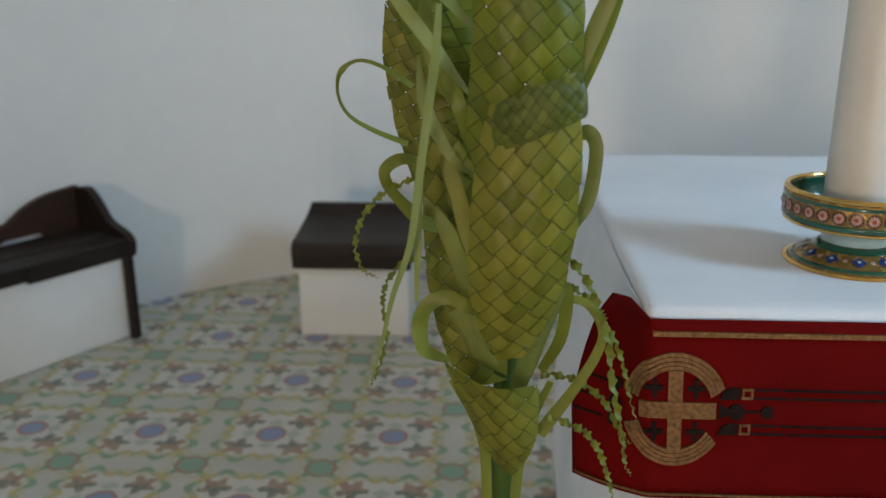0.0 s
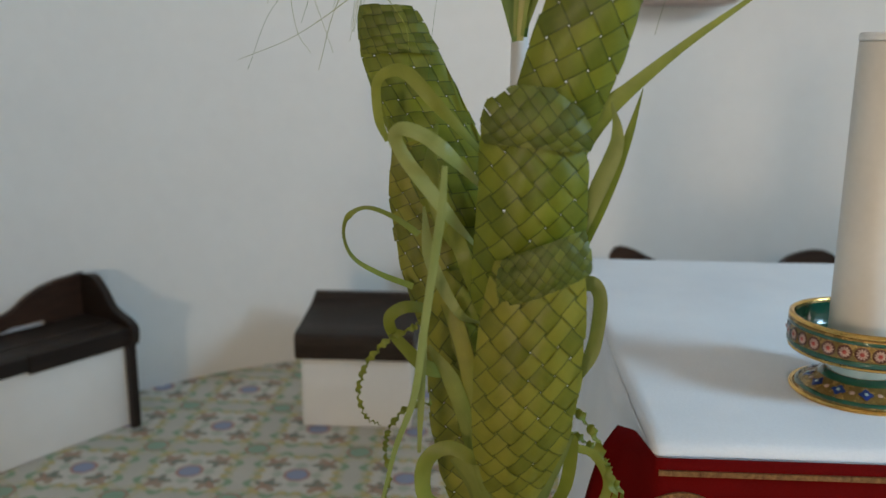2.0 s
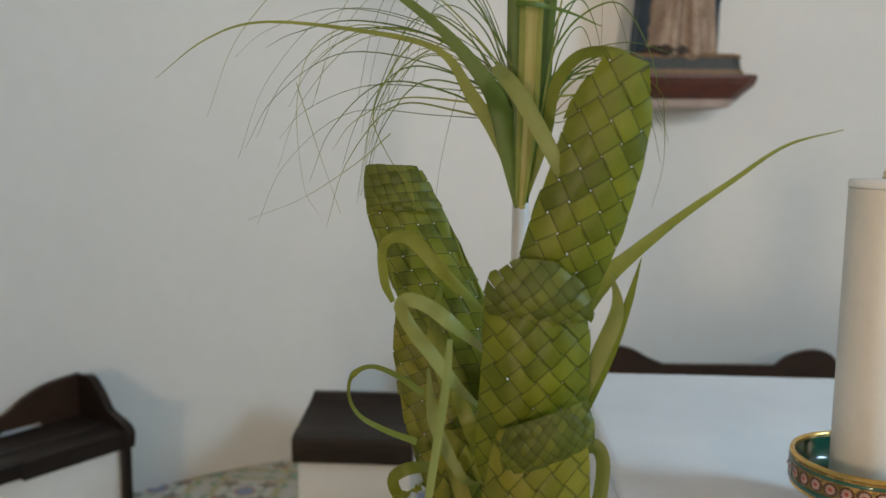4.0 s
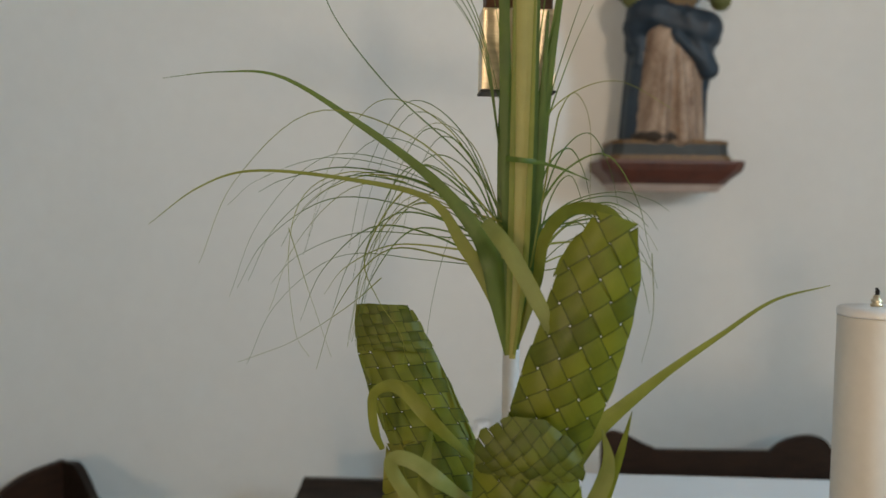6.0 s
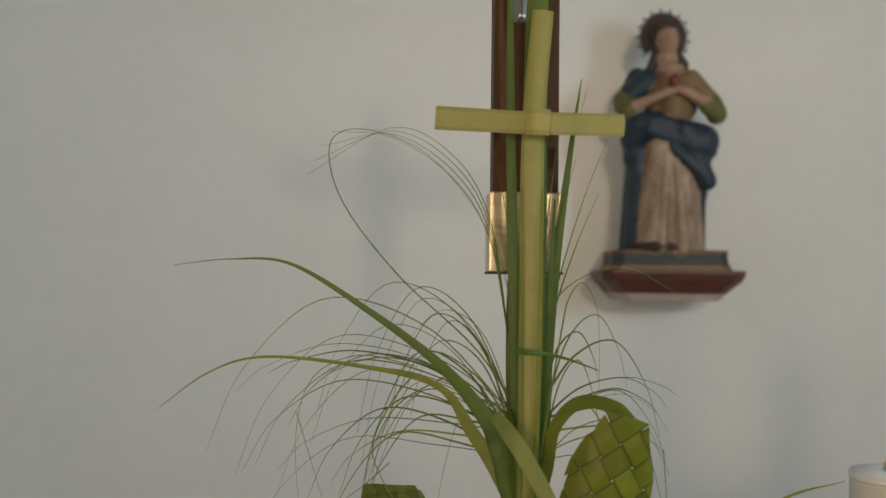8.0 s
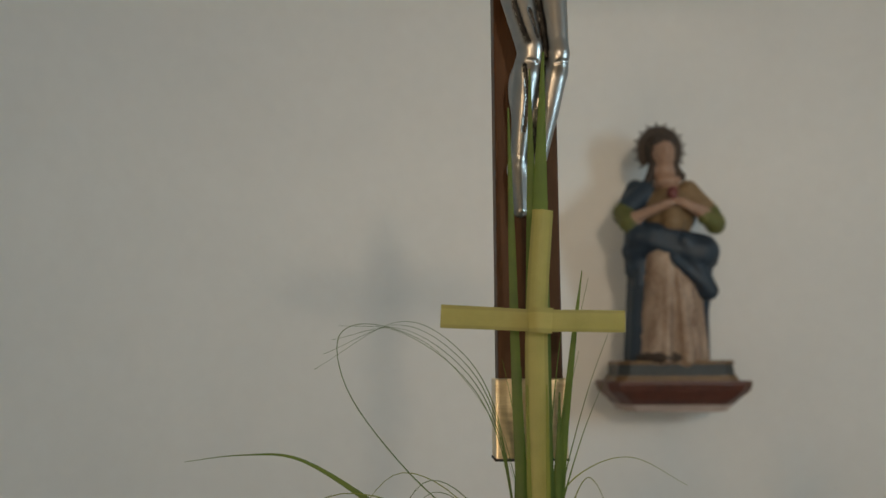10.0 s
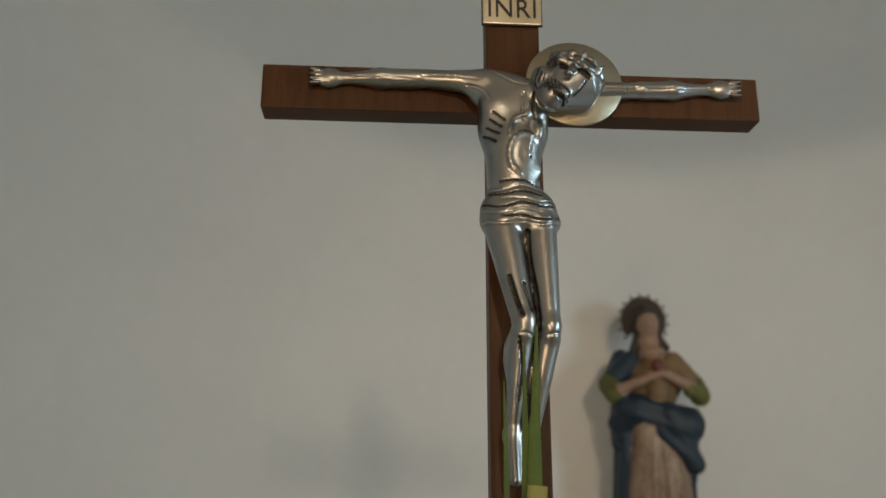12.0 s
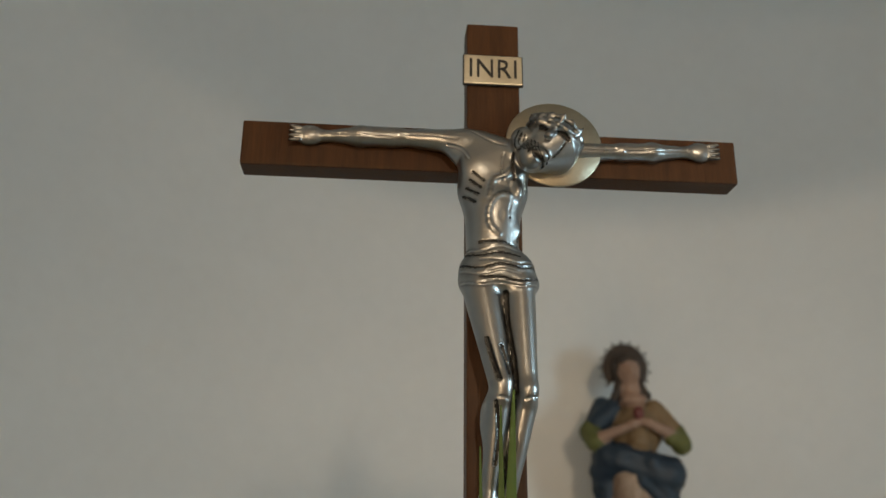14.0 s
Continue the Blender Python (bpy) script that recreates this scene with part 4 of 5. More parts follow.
st = [
    c((0.03, -0.02, 1.985), (0.02, -0.02, 2.43), 0.104, 0.098, RB), c((-0.075, -0.05, 1.99), (-0.03, -0.05, 2.43), 0.075, 0.080, RB), c((0.10, -0.03, 1.99), (0.07, -0.04, 2.38), 0.060, 0.055, RB),
    c((-0.045, -0.120, 1.99), (-0.02, -0.12, 2.40), 0.024, 0.018, RB), c((0.045, -0.125, 1.99), (0.02, -0.11, 2.36), 0.026, 0.018, RB), c((0.095, -0.095, 1.99), (0.07, -0.10, 2.28), 0.020, 0.016, RB),
    c((-0.145, -0.01, 2.00), (-0.115, 0.0, 2.42), 0.052, 0.050, MA), c((-0.178, 0.04, 1.99), (-0.135, 0.05, 2.40), 0.032, 0.040, MA), c((-0.150, -0.02, 2.50), (-0.165, -0.01, 2.36), 0.050, 0.034, MA), c((-0.125, -0.055, 2.48), (-0.14, -0.045, 2.30), 0.030, 0.022, MA), c((0.150, 0.03, 1.99), (0.125, 0.0, 2.42), 0.026, 0.050, MA),
    c((-0.13, -0.06, 2.50), (0.13, -0.09, 2.43), 0.070, 0.080, MA), c((-0.16, -0.04, 2.44), (-0.08, -0.09, 2.50), 0.055, 0.060, MA), c((0.05, -0.13, 2.47), (0.155, -0.08, 2.27), 0.040, 0.045, MA),
    c((-0.10, -0.12, 2.47), (0.12, -0.135, 2.40), 0.022, 0.024, MA), c((-0.06, -0.13, 2.51), (0.14, -0.12, 2.46), 0.020, 0.022, MA), c((0.0, -0.135, 2.40), (0.13, -0.11, 2.29), 0.020, 0.020, MA),
    c((-0.13, -0.07, 2.53), (-0.16, -0.05, 2.39), 0.040, 0.026, MA), c((0.16, 0.0, 2.42), (0.15, 0.01, 2.22), 0.045, 0.030, MA), c((0.17, -0.03, 2.47), (0.19, -0.01, 2.40), 0.040, 0.030, MA),
    e((0.01, -0.02, 2.60), (0.115, 0.085, 0.135), OC), c((0.10, -0.01, 2.70), (0.17, -0.03, 2.62), 0.050, 0.045, OC), c((0.0, -0.06, 2.66), (0.01, -0.085, 2.56), 0.055, 0.055, OC),
    c((-0.09, 0.0, 2.70), (-0.17, -0.02, 2.63), 0.055, 0.055, MA), c((-0.13, 0.03, 2.72), (-0.19, 0.04, 2.60), 0.045, 0.045, MA), c((-0.07, 0.05, 2.70), (0.08, 0.06, 2.60), 0.06, 0.07, MA),
    c((-0.200, -0.03, 2.605), (-0.180, -0.07, 2.56), 0.048, 0.050, SL), c((0.19, -0.03, 2.60), (0.205, -0.05, 2.55), 0.046, 0.047, SL), c((0.205, -0.05, 2.56), (0.15, -0.10, 2.57), 0.040, 0.034, SL),
    c((-0.155, -0.10, 2.575), (-0.03, -0.145, 2.62), 0.028, 0.018, SK), c((0.145, -0.10, 2.590), (0.05, -0.145, 2.625), 0.030, 0.019, SK), e((-0.018, -0.150, 2.625), (0.026, 0.014, 0.018), SK), e((0.035, -0.150, 2.632), (0.025, 0.014, 0.018), SK),
    e((0.004, -0.138, 2.672), (0.026, 0.020, 0.030), HE),
    c((-0.005, -0.03, 2.74), (-0.008, -0.035, 2.80), 0.046, 0.042, SK), e((0.0, -0.06, 2.73), (0.06, 0.05, 0.035), SK), e((-0.012, -0.058, 2.856), (0.047, 0.052, 0.064), SK), c((-0.012, -0.108, 2.868), (-0.012, -0.114, 2.850), 0.008, 0.010, SK),
    e((-0.016, -0.01, 2.885), (0.062, 0.060, 0.066), HA), c((-0.060, -0.04, 2.88), (-0.054, -0.03, 2.80), 0.022, 0.022, HA), c((-0.054, -0.03, 2.80), (-0.078, -0.03, 2.752), 0.022, 0.020, HA), c((0.036, -0.04, 2.88), (0.034, -0.035, 2.80), 0.022, 0.022, HA), c((0.034, -0.035, 2.80), (0.068, -0.04, 2.757), 0.022, 0.020, HA), c((-0.045, -0.08, 2.905), (0.02, -0.082, 2.910), 0.016, 0.016, HA),
]
for i in range(26):
    a = radians(-40 + 260 * i / 25)
    st.append(c((-0.016 + 0.055 * math.cos(a), 0.02, 2.885 + 0.055 * math.sin(a)), (-0.016 + (0.110 + 0.012 * (i % 2)) * math.cos(a), 0.015, 2.885 + (0.110 + 0.012 * (i % 2)) * math.sin(a)), 0.010, 0.0055, HA))


def taller(p):
    """The carving is stretched a little about its foot."""
    return (p[0] * 1.04, p[1], 1.972 + (p[2] - 1.985) * 1.115)


st = [("c", taller(p[1]), taller(p[2]), *p[3:]) if p[0] == "c" else ("e", taller(p[1]), p[2], p[3]) for p in st]
st.append(("e", (-0.06, -0.07, 1.985), (0.10, 0.07, 0.030), HA))
statue = sculpt("statue", [(0.014, st)], (-0.285, -0.19, 1.935), (0.30, 0.13, 3.14), 0.006, [robe, mantle, sleeve, ochre, skin, hair, heart_red])
statue.matrix_world = pose(SX - 0.004, SY, 0.0)
tagged(statue, "painted wooden saint statue in a blue mantle, rayed halo", "statue")

# ---- benches ----


def bench(name, at, turn, length, depth, base_high, label, back_run, leg):
    """A whitewashed masonry seat with a dark wooden bench top. Local x runs along it, y to its back."""
    ob = tagged(empty(name, at, turn), label, "bench", "benches round the apse")
    part("masonry_base", slab((0, 0.012, 0), (length, depth, base_high), 0.012), plaster, ob, "whitewashed masonry base")
    n = 3
    for k in range(n):
        y0, y1 = -0.015 + (depth - 0.03) * k / n, -0.015 + (depth - 0.03) * (k + 1) / n - 0.004
        part("seat_board", slab((-0.01, y0, base_high + 0.03), (length + 0.01, y1, base_high + 0.062 + 0.006 * (k % 2)), 0.006), seat_wood, ob)
    cuts = 3
    for k in range(cuts):
        x0, x1 = -0.012 + (length + 0.024) * k / cuts, -0.012 + (length + 0.024) * (k + 1) / cuts - 0.003
        part("apron", slab((x0, -0.030, base_high - 0.012 + 0.012 * (k % 2)), (x1, -0.008, base_high + 0.06), 0.005), dark_wood, ob, "dark front rail")
    side = smooth_outline([(-0.035, base_high - 0.01), (-0.045, base_high + 0.05), (-0.010, base_high + 0.085), (0.09, base_high + 0.12), (0.15, base_high + 0.185), (0.22, base_high + 0.238), (depth - 0.03, base_high + 0.228)], 26) + [(depth - 0.01, base_high), (0.0, base_high - 0.01)]
    for x in leg:
        bm = extrude_outline(side, 0.035)
        bmesh.ops.transform(bm, matrix=pose(x + 0.035, 0, 0, 0, 0, 90), verts=bm.verts)
        part("side_panel", bm, dark_wood, ob, "scrolled dark wooden end")
    if back_run:
        bm = extrude_outline(back_run, 0.028)
        bmesh.ops.transform(bm, matrix=pose(0, depth - 0.045, 0), verts=bm.verts)
        part("backrest", bm, brown_wood, ob, "low curved wooden back")
    return ob


bh = 0.365
back1 = [(1.3 - x, z) for x, z in [(0.60, bh + 0.055), (0.635, bh + 0.066)] + smooth_outline([(0.62, bh + 0.088), (0.54, bh + 0.104), (0.44, bh + 0.112), (0.32, bh + 0.135), (0.24, bh + 0.185), (0.14, bh + 0.222), (0.0, bh + 0.238)], 22) + [(0.0, bh + 0.05), (0.16, bh + 0.05), (0.18, bh + 0.075), (0.33, bh + 0.075), (0.35, bh + 0.065)]]
left_bench = bench("bench", (-1.315 - 0.545 * 1.3, 3.345 - 0.838 * 1.3, 0), math.degrees(math.atan2(0.838, 0.545)), 1.3, 0.34, bh, "whitewashed masonry bench with a dark wooden scrolled seat", back1, (1.285,))
part("leg", slab((1.272, -0.036, 0.0), (1.306, -0.004, bh + 0.02), 0.004), dark_wood, left_bench, "thin dark wooden leg")
mid_bench = bench("bench", (-0.625, 3.372, 0), 0.0, 0.455, 0.34, 0.318, "short whitewashed masonry seat with a dark wooden top", None, ())
bm = extrude_outline(smooth_outline([(-0.035, 0.31), (-0.042, 0.40), (0.0, 0.418), (0.10, 0.424), (0.20, 0.438), (0.27, 0.46), (0.30, 0.498)], 20) + [(0.33, 0.498), (0.335, 0.32)], 0.478)
bmesh.ops.transform(bm, matrix=pose(0.466, 0, 0, 0, 0, 90), verts=bm.verts)
for v in bm.verts:
    if v.co.z > 0.43:
        v.co.x = 0.2275 + (v.co.x - 0.2275) * (1 - 1.3 * (v.co.z - 0.43))
part("seat_shell", bm, seat_wood, mid_bench, "curved dark wooden seat shell")
back3 = [(0.0, 0.40), (1.02, 0.40)] + smooth_outline([(1.02, 0.60), (0.98, 0.655), (0.90, 0.672), (0.80, 0.645), (0.74, 0.598)], 14) + smooth_outline([(0.25, 0.592), (0.18, 0.62), (0.10, 0.66), (0.03, 0.668), (0.0, 0.63)], 14)
bench("bench", (0.675, 3.60, 0), 0.0, 1.02, 0.36, 0.36, "long dark wooden bench behind the altar", back3, ())
# small white thing seen beyond the altar
jug = tagged(empty("ceramic_jug", (0.14, 3.85, 0)), "small white ceramic jug on a low white stand", "jug")
part("stand", slab((-0.13, -0.13, 0), (0.13, 0.13, 0.52), 0.01), plaster, jug, "low white stand")
part("jug_body", lathe([(0, 0.52), (0.05, 0.52), (0.06, 0.56), (0.065, 0.62), (0.045, 0.68), (0.03, 0.70), (0.034, 0.72), (0, 0.71)], 32), white_ceramic, jug, "", True)
part("jug_handle", tube_mesh([(-0.045, 0, 0.68), (-0.085, 0, 0.69), (-0.085, 0, 0.63), (-0.06, 0, 0.60)], (0.008, 0.008)), engraving, jug, "dark handle", True)

# ---- the woven palm ----
palm = tagged(empty("woven_palm", (0.16, 1.1, 0)), "tall woven palm decoration of fresh green and yellow leaves", "palm decoration")


def woven(label, spine, profile, strip, material, across=(1, 0, 0), bow=0.02, lift=0.0019, slant=45.0):
    """A leaf plaited from two crossing families of strips. profile: half widths from foot to tip; strip: the strips' width."""
    line = spline(spine, 60)
    steps = [0.0]
    for a, b_ in zip(line, line[1:]):
        steps.append(steps[-1] + (b_ - a).length)
    total = steps[-1]
    hv = np.linspace(0, 1, len(profile))
    side0 = Vector(across).normalized()

    def place(u, l, h):
        f = min(max(l / total, 0.0), 1.0)
        i = min(int(f * 59), 58)
        p = line[i].lerp(line[i + 1], f * 59 - i)
        t = (line[i + 1] - line[i]).normalized()
        n = side0.cross(t).normalized()
        w = max(profile)
        return p + side0 * u + n * (bow * (1 - (u / w) ** 2) + h) + t * (l - f * total)

    def inside(u, l):
        return 0 <= l <= total and abs(u) <= np.interp(l / total, hv, profile)

    woven_part = under(new("woven_leaf"), palm)
    woven_part.matrix_world = Matrix.Translation(line[30])
    tagged(woven_part, label)
    reach = int((total + 2 * max(profile)) / strip) + 2
    for family in (0, 1):
        ca, sa = math.cos(radians(slant + 90 * family)), math.sin(radians(slant + 90 * family))
        for k in range(-reach, reach):
            q = (k + 0.5) * strip
            jit = rnd.uniform(-0.03, 0.03) * strip
            spans = []
            for w in (-1, 0, 1):
                qq = q + w * 0.468 * strip + jit
                ps = [m * strip / 12 for m in range(-12 * reach, 12 * reach + 1) if inside(m * strip / 12 * ca - qq * sa, m * strip / 12 * sa + qq * ca)]
                spans.append((qq, ps[0], ps[-1]) if ps else None)
            if None in spans or spans[1][2] - spans[1][1] < 0.3 * strip:
                continue
            longest = max(s[2] - s[1] for s in spans)
            count = max(3, int(longest / strip * 4) + 1)
            grow = [rnd.uniform(-0.06, 0.10) * strip for _ in range(2)]
            bm = bmesh.new()
            uv = bm.loops.layers.uv.new("UVMap")
            rows_ = []
            for i in range(count):
                row = []
                for w, (qq, p0, p1) in zip((-1, 0, 1), spans):
                    p = p0 - grow[0] + (p1 + grow[1] - p0 + grow[0]) * i / (count - 1)
                    j = p / strip - 0.5 if family == 0 else -p / strip - 0.5
                    h = lift * math.cos(math.pi * (j + k)) * (1 if family == 0 else -1)
                    row.append(bm.verts.new(place(p * ca - qq * sa, p * sa + qq * ca, h + (0.0006 if w == 0 else 0)) - line[30]))
                rows_.append(row)
            for i in range(count - 1):
                for w in (0, 1):
                    f = bm.faces.new((rows_[i][w], rows_[i][w + 1], rows_[i + 1][w + 1], rows_[i + 1][w]))
                    for loop, (cu, cv) in zip(f.loops, ((w - 1, i), (w, i), (w, i + 1), (w - 1, i + 1))):
                        loop[uv].uv = (cu * 0.0106 + k, cv * strip / 4)
            part("strip", bm, material, woven_part, "", True)


woven("front plaited leaf, yellow green", [(0.164, 1.012, 0.995), (0.170, 0.992, 1.08), (0.176, 0.986, 1.18), (0.182, 0.992, 1.292)], (0.016, 0.040, 0.055, 0.060, 0.060, 0.058, 0.046), 0.0212, leaf_olive, (1, 0, 0.16))
woven("upper front plaited leaf, deep green", [(0.170, 1.030, 1.19), (0.173, 1.018, 1.28), (0.176, 1.010, 1.37), (0.172, 1.020, 1.462)], (0.045, 0.060, 0.060, 0.060, 0.059, 0.057, 0.020), 0.0212, leaf_green, (1, 0, -0.05))
woven("lowest plaited leaf wrapped round the stem", [(0.170, 1.035, 0.838), (0.160, 1.015, 0.90), (0.142, 1.005, 0.968)], (0.006, 0.026, 0.042, 0.052, 0.058), 0.019, leaf_olive, (1, 0, -0.26), 0.03)
woven("fine dark plaited tip", [(0.190, 0.979, 1.256), (0.188, 0.978, 1.278), (0.186, 0.983, 1.304)], (0.052, 0.053, 0.053, 0.052, 0.046), 0.0100, leaf_tip, (1, 0, 0.40), 0.017, 0.0010, 38.0)
woven("fine dark plaited tip", [(0.178, 1.000, 1.405), (0.176, 0.999, 1.43), (0.172, 1.008, 1.466)], (0.058, 0.0595, 0.058, 0.050, 0.020), 0.0140, leaf_tip, (1, 0, -0.08), 0.012, 0.0012, 40.0)
woven("fine dark plaited tip", [(0.014, 1.203, 1.498), (0.005, 1.210, 1.525), (-0.004, 1.217, 1.558)], (0.050, 0.049, 0.044, 0.035), 0.0135, leaf_tip, (1, 0, -0.02), 0.012, 0.0012, 8.0)
woven("left plaited leaf with a cut tip", [(0.112, 1.13, 1.27), (0.074, 1.165, 1.37), (0.030, 1.20, 1.46), (-0.006, 1.222, 1.556)], (0.034, 0.052, 0.058, 0.057, 0.052, 0.034), 0.0215, leaf_green, (1, 0, -0.02), 0.012, slant=8.0)
woven("left plaited leaf, olive", [(0.118, 1.10, 1.08), (0.080, 1.14, 1.20), (0.058, 1.165, 1.30), (0.042, 1.175, 1.392)], (0.030, 0.046, 0.052, 0.052, 0.036), 0.0195, leaf_olive, (1, 0, 0.1), 0.012, slant=20.0)
woven("low plaited leaf, olive", [(0.135, 1.065, 0.93), (0.118, 1.075, 1.02), (0.108, 1.09, 1.12), (0.098, 1.10, 1.25)], (0.030, 0.044, 0.052, 0.050, 0.035), 0.022, leaf_olive, (1, 0, 0.2))
woven("right plaited leaf, bright green", [(0.168, 1.050, 1.36), (0.200, 1.035, 1.45), (0.235, 1.025, 1.56), (0.264, 1.022, 1.682)], (0.020, 0.040, 0.047, 0.050, 0.049, 0.046, 0.024), 0.0245, leaf_green, (1, 0, -0.32), 0.014)


def leaf(name, points, widths, material, label="", **more):
    return under(part(name, ribbon_mesh(points, widths, **more), material, None, label, True), palm)


def spread(points, y0, y1):
    """Plan points (x, z) lifted to depth, from y0 to y1 along the run."""
    n = len(points) - 1
    return [(x, y0 + (y1 - y0) * i / n, z) for i, (x, z) in enumerate(points)]


def tucked(points, first, last):
    """The same run with its ends drawn back behind the plaited leaves."""
    pts = [list(p) for p in points]
    pts[0][1] += first
    pts[-1][1] += last
    return pts


under(part("stem", tube_mesh([(0.160, 1.105, 0.0), (0.160, 1.10, 0.6), (0.163, 1.09, 0.95), (0.166, 1.10, 1.2), (0.165, 1.11, 1.36)], (0.016, 0.0165, 0.016, 0.013, 0.010), 24, 10), leaf_deep, None, "thick green palm stem", True), palm)
for s in (-1, 1):
    leaf("sheath", [(0.160 + 0.016 * s, 1.090, 0.0), (0.160 + 0.017 * s, 1.088, 0.5), (0.160 + 0.019 * s, 1.080, 0.75), (0.161 + 0.030 * s, 1.06, 0.86), (0.155 + 0.060 * s, 1.02, 0.95)], (0.012, 0.013, 0.014, 0.014, 0.008), leaf_lime, "yellow green sheath")

# folded loops and ribbons
leaf("loop", spread([(0.048, 1.293), (0.018, 1.312), (-0.015, 1.322), (-0.039, 1.309), (-0.045, 1.283), (-0.034, 1.256), (-0.004, 1.236), (0.037, 1.219)], 1.08, 1.12), (0.014, 0.010, 0.008, 0.007, 0.009, 0.012), leaf_lime, "looped ribbon", facing=(0.6, -0.4, 0.7), count=48)
leaf("strand", spread([(0.084, 1.389), (0.081, 1.345), (0.073, 1.286), (0.062, 1.207), (0.052, 1.135), (0.032, 1.076), (0.019, 1.021), (0.005, 0.969)], 0.96, 0.97), (0.006, 0.010, 0.009, 0.008, 0.005, 0.002), leaf_pale, "long pale falling strip", facing=(0.3, -1, 0))
leaf("strand", spread([(0.060, 1.20), (0.058, 1.12), (0.056, 1.06)], 0.99, 0.99), (0.010, 0.008, 0.004), leaf_pale)
leaf("loop", tucked(spread([(0.125, 1.352), (0.086, 1.398), (0.059, 1.417), (0.037, 1.423), (0.029, 1.413), (0.041, 1.389), (0.059, 1.365), (0.087, 1.329), (0.115, 1.285)], 0.985, 1.01), 0.06, 0.05), (0.006, 0.017, 0.016, 0.015, 0.015, 0.016, 0.015, 0.004), leaf_pale, "pale looped ribbon", facing=(0.2, -1, 0.35), count=48)
leaf("loop", tucked(spread([(0.009, 1.40), (0.0, 1.425), (-0.002, 1.465), (0.013, 1.48), (0.035, 1.478), (0.069, 1.444), (0.128, 1.378)], 1.10, 1.06), 0, 0.05), (0.006, 0.011, 0.011, 0.013, 0.017, 0.016, 0.005), leaf_lime, "olive looped ribbon", facing=(0.2, -1, 0.2), count=44)
leaf("band", tucked(spread([(0.055, 1.33), (0.064, 1.287), (0.079, 1.251), (0.101, 1.218), (0.121, 1.193)], 1.02, 1.0), 0.04, 0.06), (0.003, 0.015, 0.014, 0.010, 0.004), leaf_pale, "pale ribbon")
leaf("band", tucked(spread([(0.072, 1.34), (0.093, 1.298), (0.107, 1.262), (0.118, 1.205)], 1.05, 1.03), 0.03, 0.05), (0.004, 0.018, 0.017, 0.006), leaf_lime)
leaf("band", tucked(spread([(0.066, 1.42), (0.062, 1.37), (0.080, 1.31), (0.112, 1.25)], 1.08, 1.04), 0.03, 0.05), (0.004, 0.018, 0.020, 0.006), leaf_lime)
leaf("band", spread([(0.062, 1.17), (0.090, 1.13), (0.115, 1.06), (0.130, 1.00)], 1.04, 1.02), (0.006, 0.020, 0.020, 0.008), leaf_lime)
leaf("band", spread([(0.085, 1.22), (0.105, 1.16), (0.118, 1.09)], 1.05, 1.03), (0.020, 0.022, 0.012), leaf_olive)
leaf("loop", tucked(spread([(0.062, 1.206), (0.036, 1.215), (0.017, 1.202), (0.019, 1.183), (0.036, 1.16), (0.062, 1.136), (0.100, 1.112)], 1.04, 1.06), 0.03, 0.06), (0.012, 0.015, 0.014, 0.014, 0.018, 0.020), leaf_lime, "yellow green loop", facing=(0.3, -0.8, 0.5), count=44)
leaf("loop", spread([(0.226, 1.238), (0.247, 1.247), (0.257, 1.233), (0.256, 1.202), (0.249, 1.167), (0.230, 1.135)], 1.05, 1.03), (0.012, 0.018, 0.017, 0.017, 0.017, 0.012), leaf_pale, "pale looped ribbon", facing=(-0.5, -1, 0.2), count=40)
leaf("blade", spread([(0.215, 1.378), (0.249, 1.434), (0.279, 1.463), (0.332, 1.508), (0.39, 1.551), (0.447, 1.591), (0.508, 1.609)], 1.06, 1.06), (0.024, 0.026, 0.017, 0.010, 0.006, 0.0035, 0.0008), leaf_lime, "long tapering blade", count=48)
leaf("blade", spread([(0.222, 1.29), (0.248, 1.36), (0.262, 1.398), (0.264, 1.422), (0.256, 1.452)], 1.03, 1.02), (0.014, 0.020, 0.018, 0.012, 0.002), leaf_pale, "pale blade", facing=(-0.4, -1, 0))
leaf("blade", spread([(0.224, 1.262), (0.252, 1.33), (0.269, 1.375), (0.282, 1.42), (0.293, 1.465)], 1.05, 1.05), (0.012, 0.014, 0.012, 0.009, 0.001), leaf_green, "green blade")
leaf("blade", spread([(0.176, 0.935), (0.187, 0.976), (0.196, 1.008), (0.211, 1.05), (0.222, 1.082)], 1.03, 1.01), (0.018, 0.026, 0.026, 0.024, 0.020), leaf_pale, "broad pale blade", facing=(-0.2, -1, 0))
leaf("blade", spread([(0.222, 1.082), (0.230, 1.06), (0.226, 1.00), (0.205, 0.95)], 1.01, 1.05), (0.020, 0.018, 0.016, 0.012), leaf_lime, "", facing=(-0.6, -1, 0))
leaf("loop", spread([(0.205, 0.868), (0.222, 0.895), (0.245, 0.932), (0.27, 0.98), (0.275, 1.013), (0.255, 1.046), (0.225, 1.054)], 1.04, 1.03), (0.016, 0.016, 0.013, 0.012, 0.011, 0.010, 0.010), leaf_lime, "yellow green loop", facing=(-0.3, -1, 0.3), count=44)
leaf("loop", tucked(spread([(0.137, 1.019), (0.118, 1.051), (0.092, 1.064), (0.07, 1.056), (0.06, 1.034), (0.065, 1.002), (0.092, 0.970)], 1.0, 0.99), 0.06, 0.04), (0.010, 0.015, 0.016, 0.018, 0.020, 0.018, 0.008), leaf_lime, "yellow green loop", facing=(0.4, -0.9, 0.4), count=44)
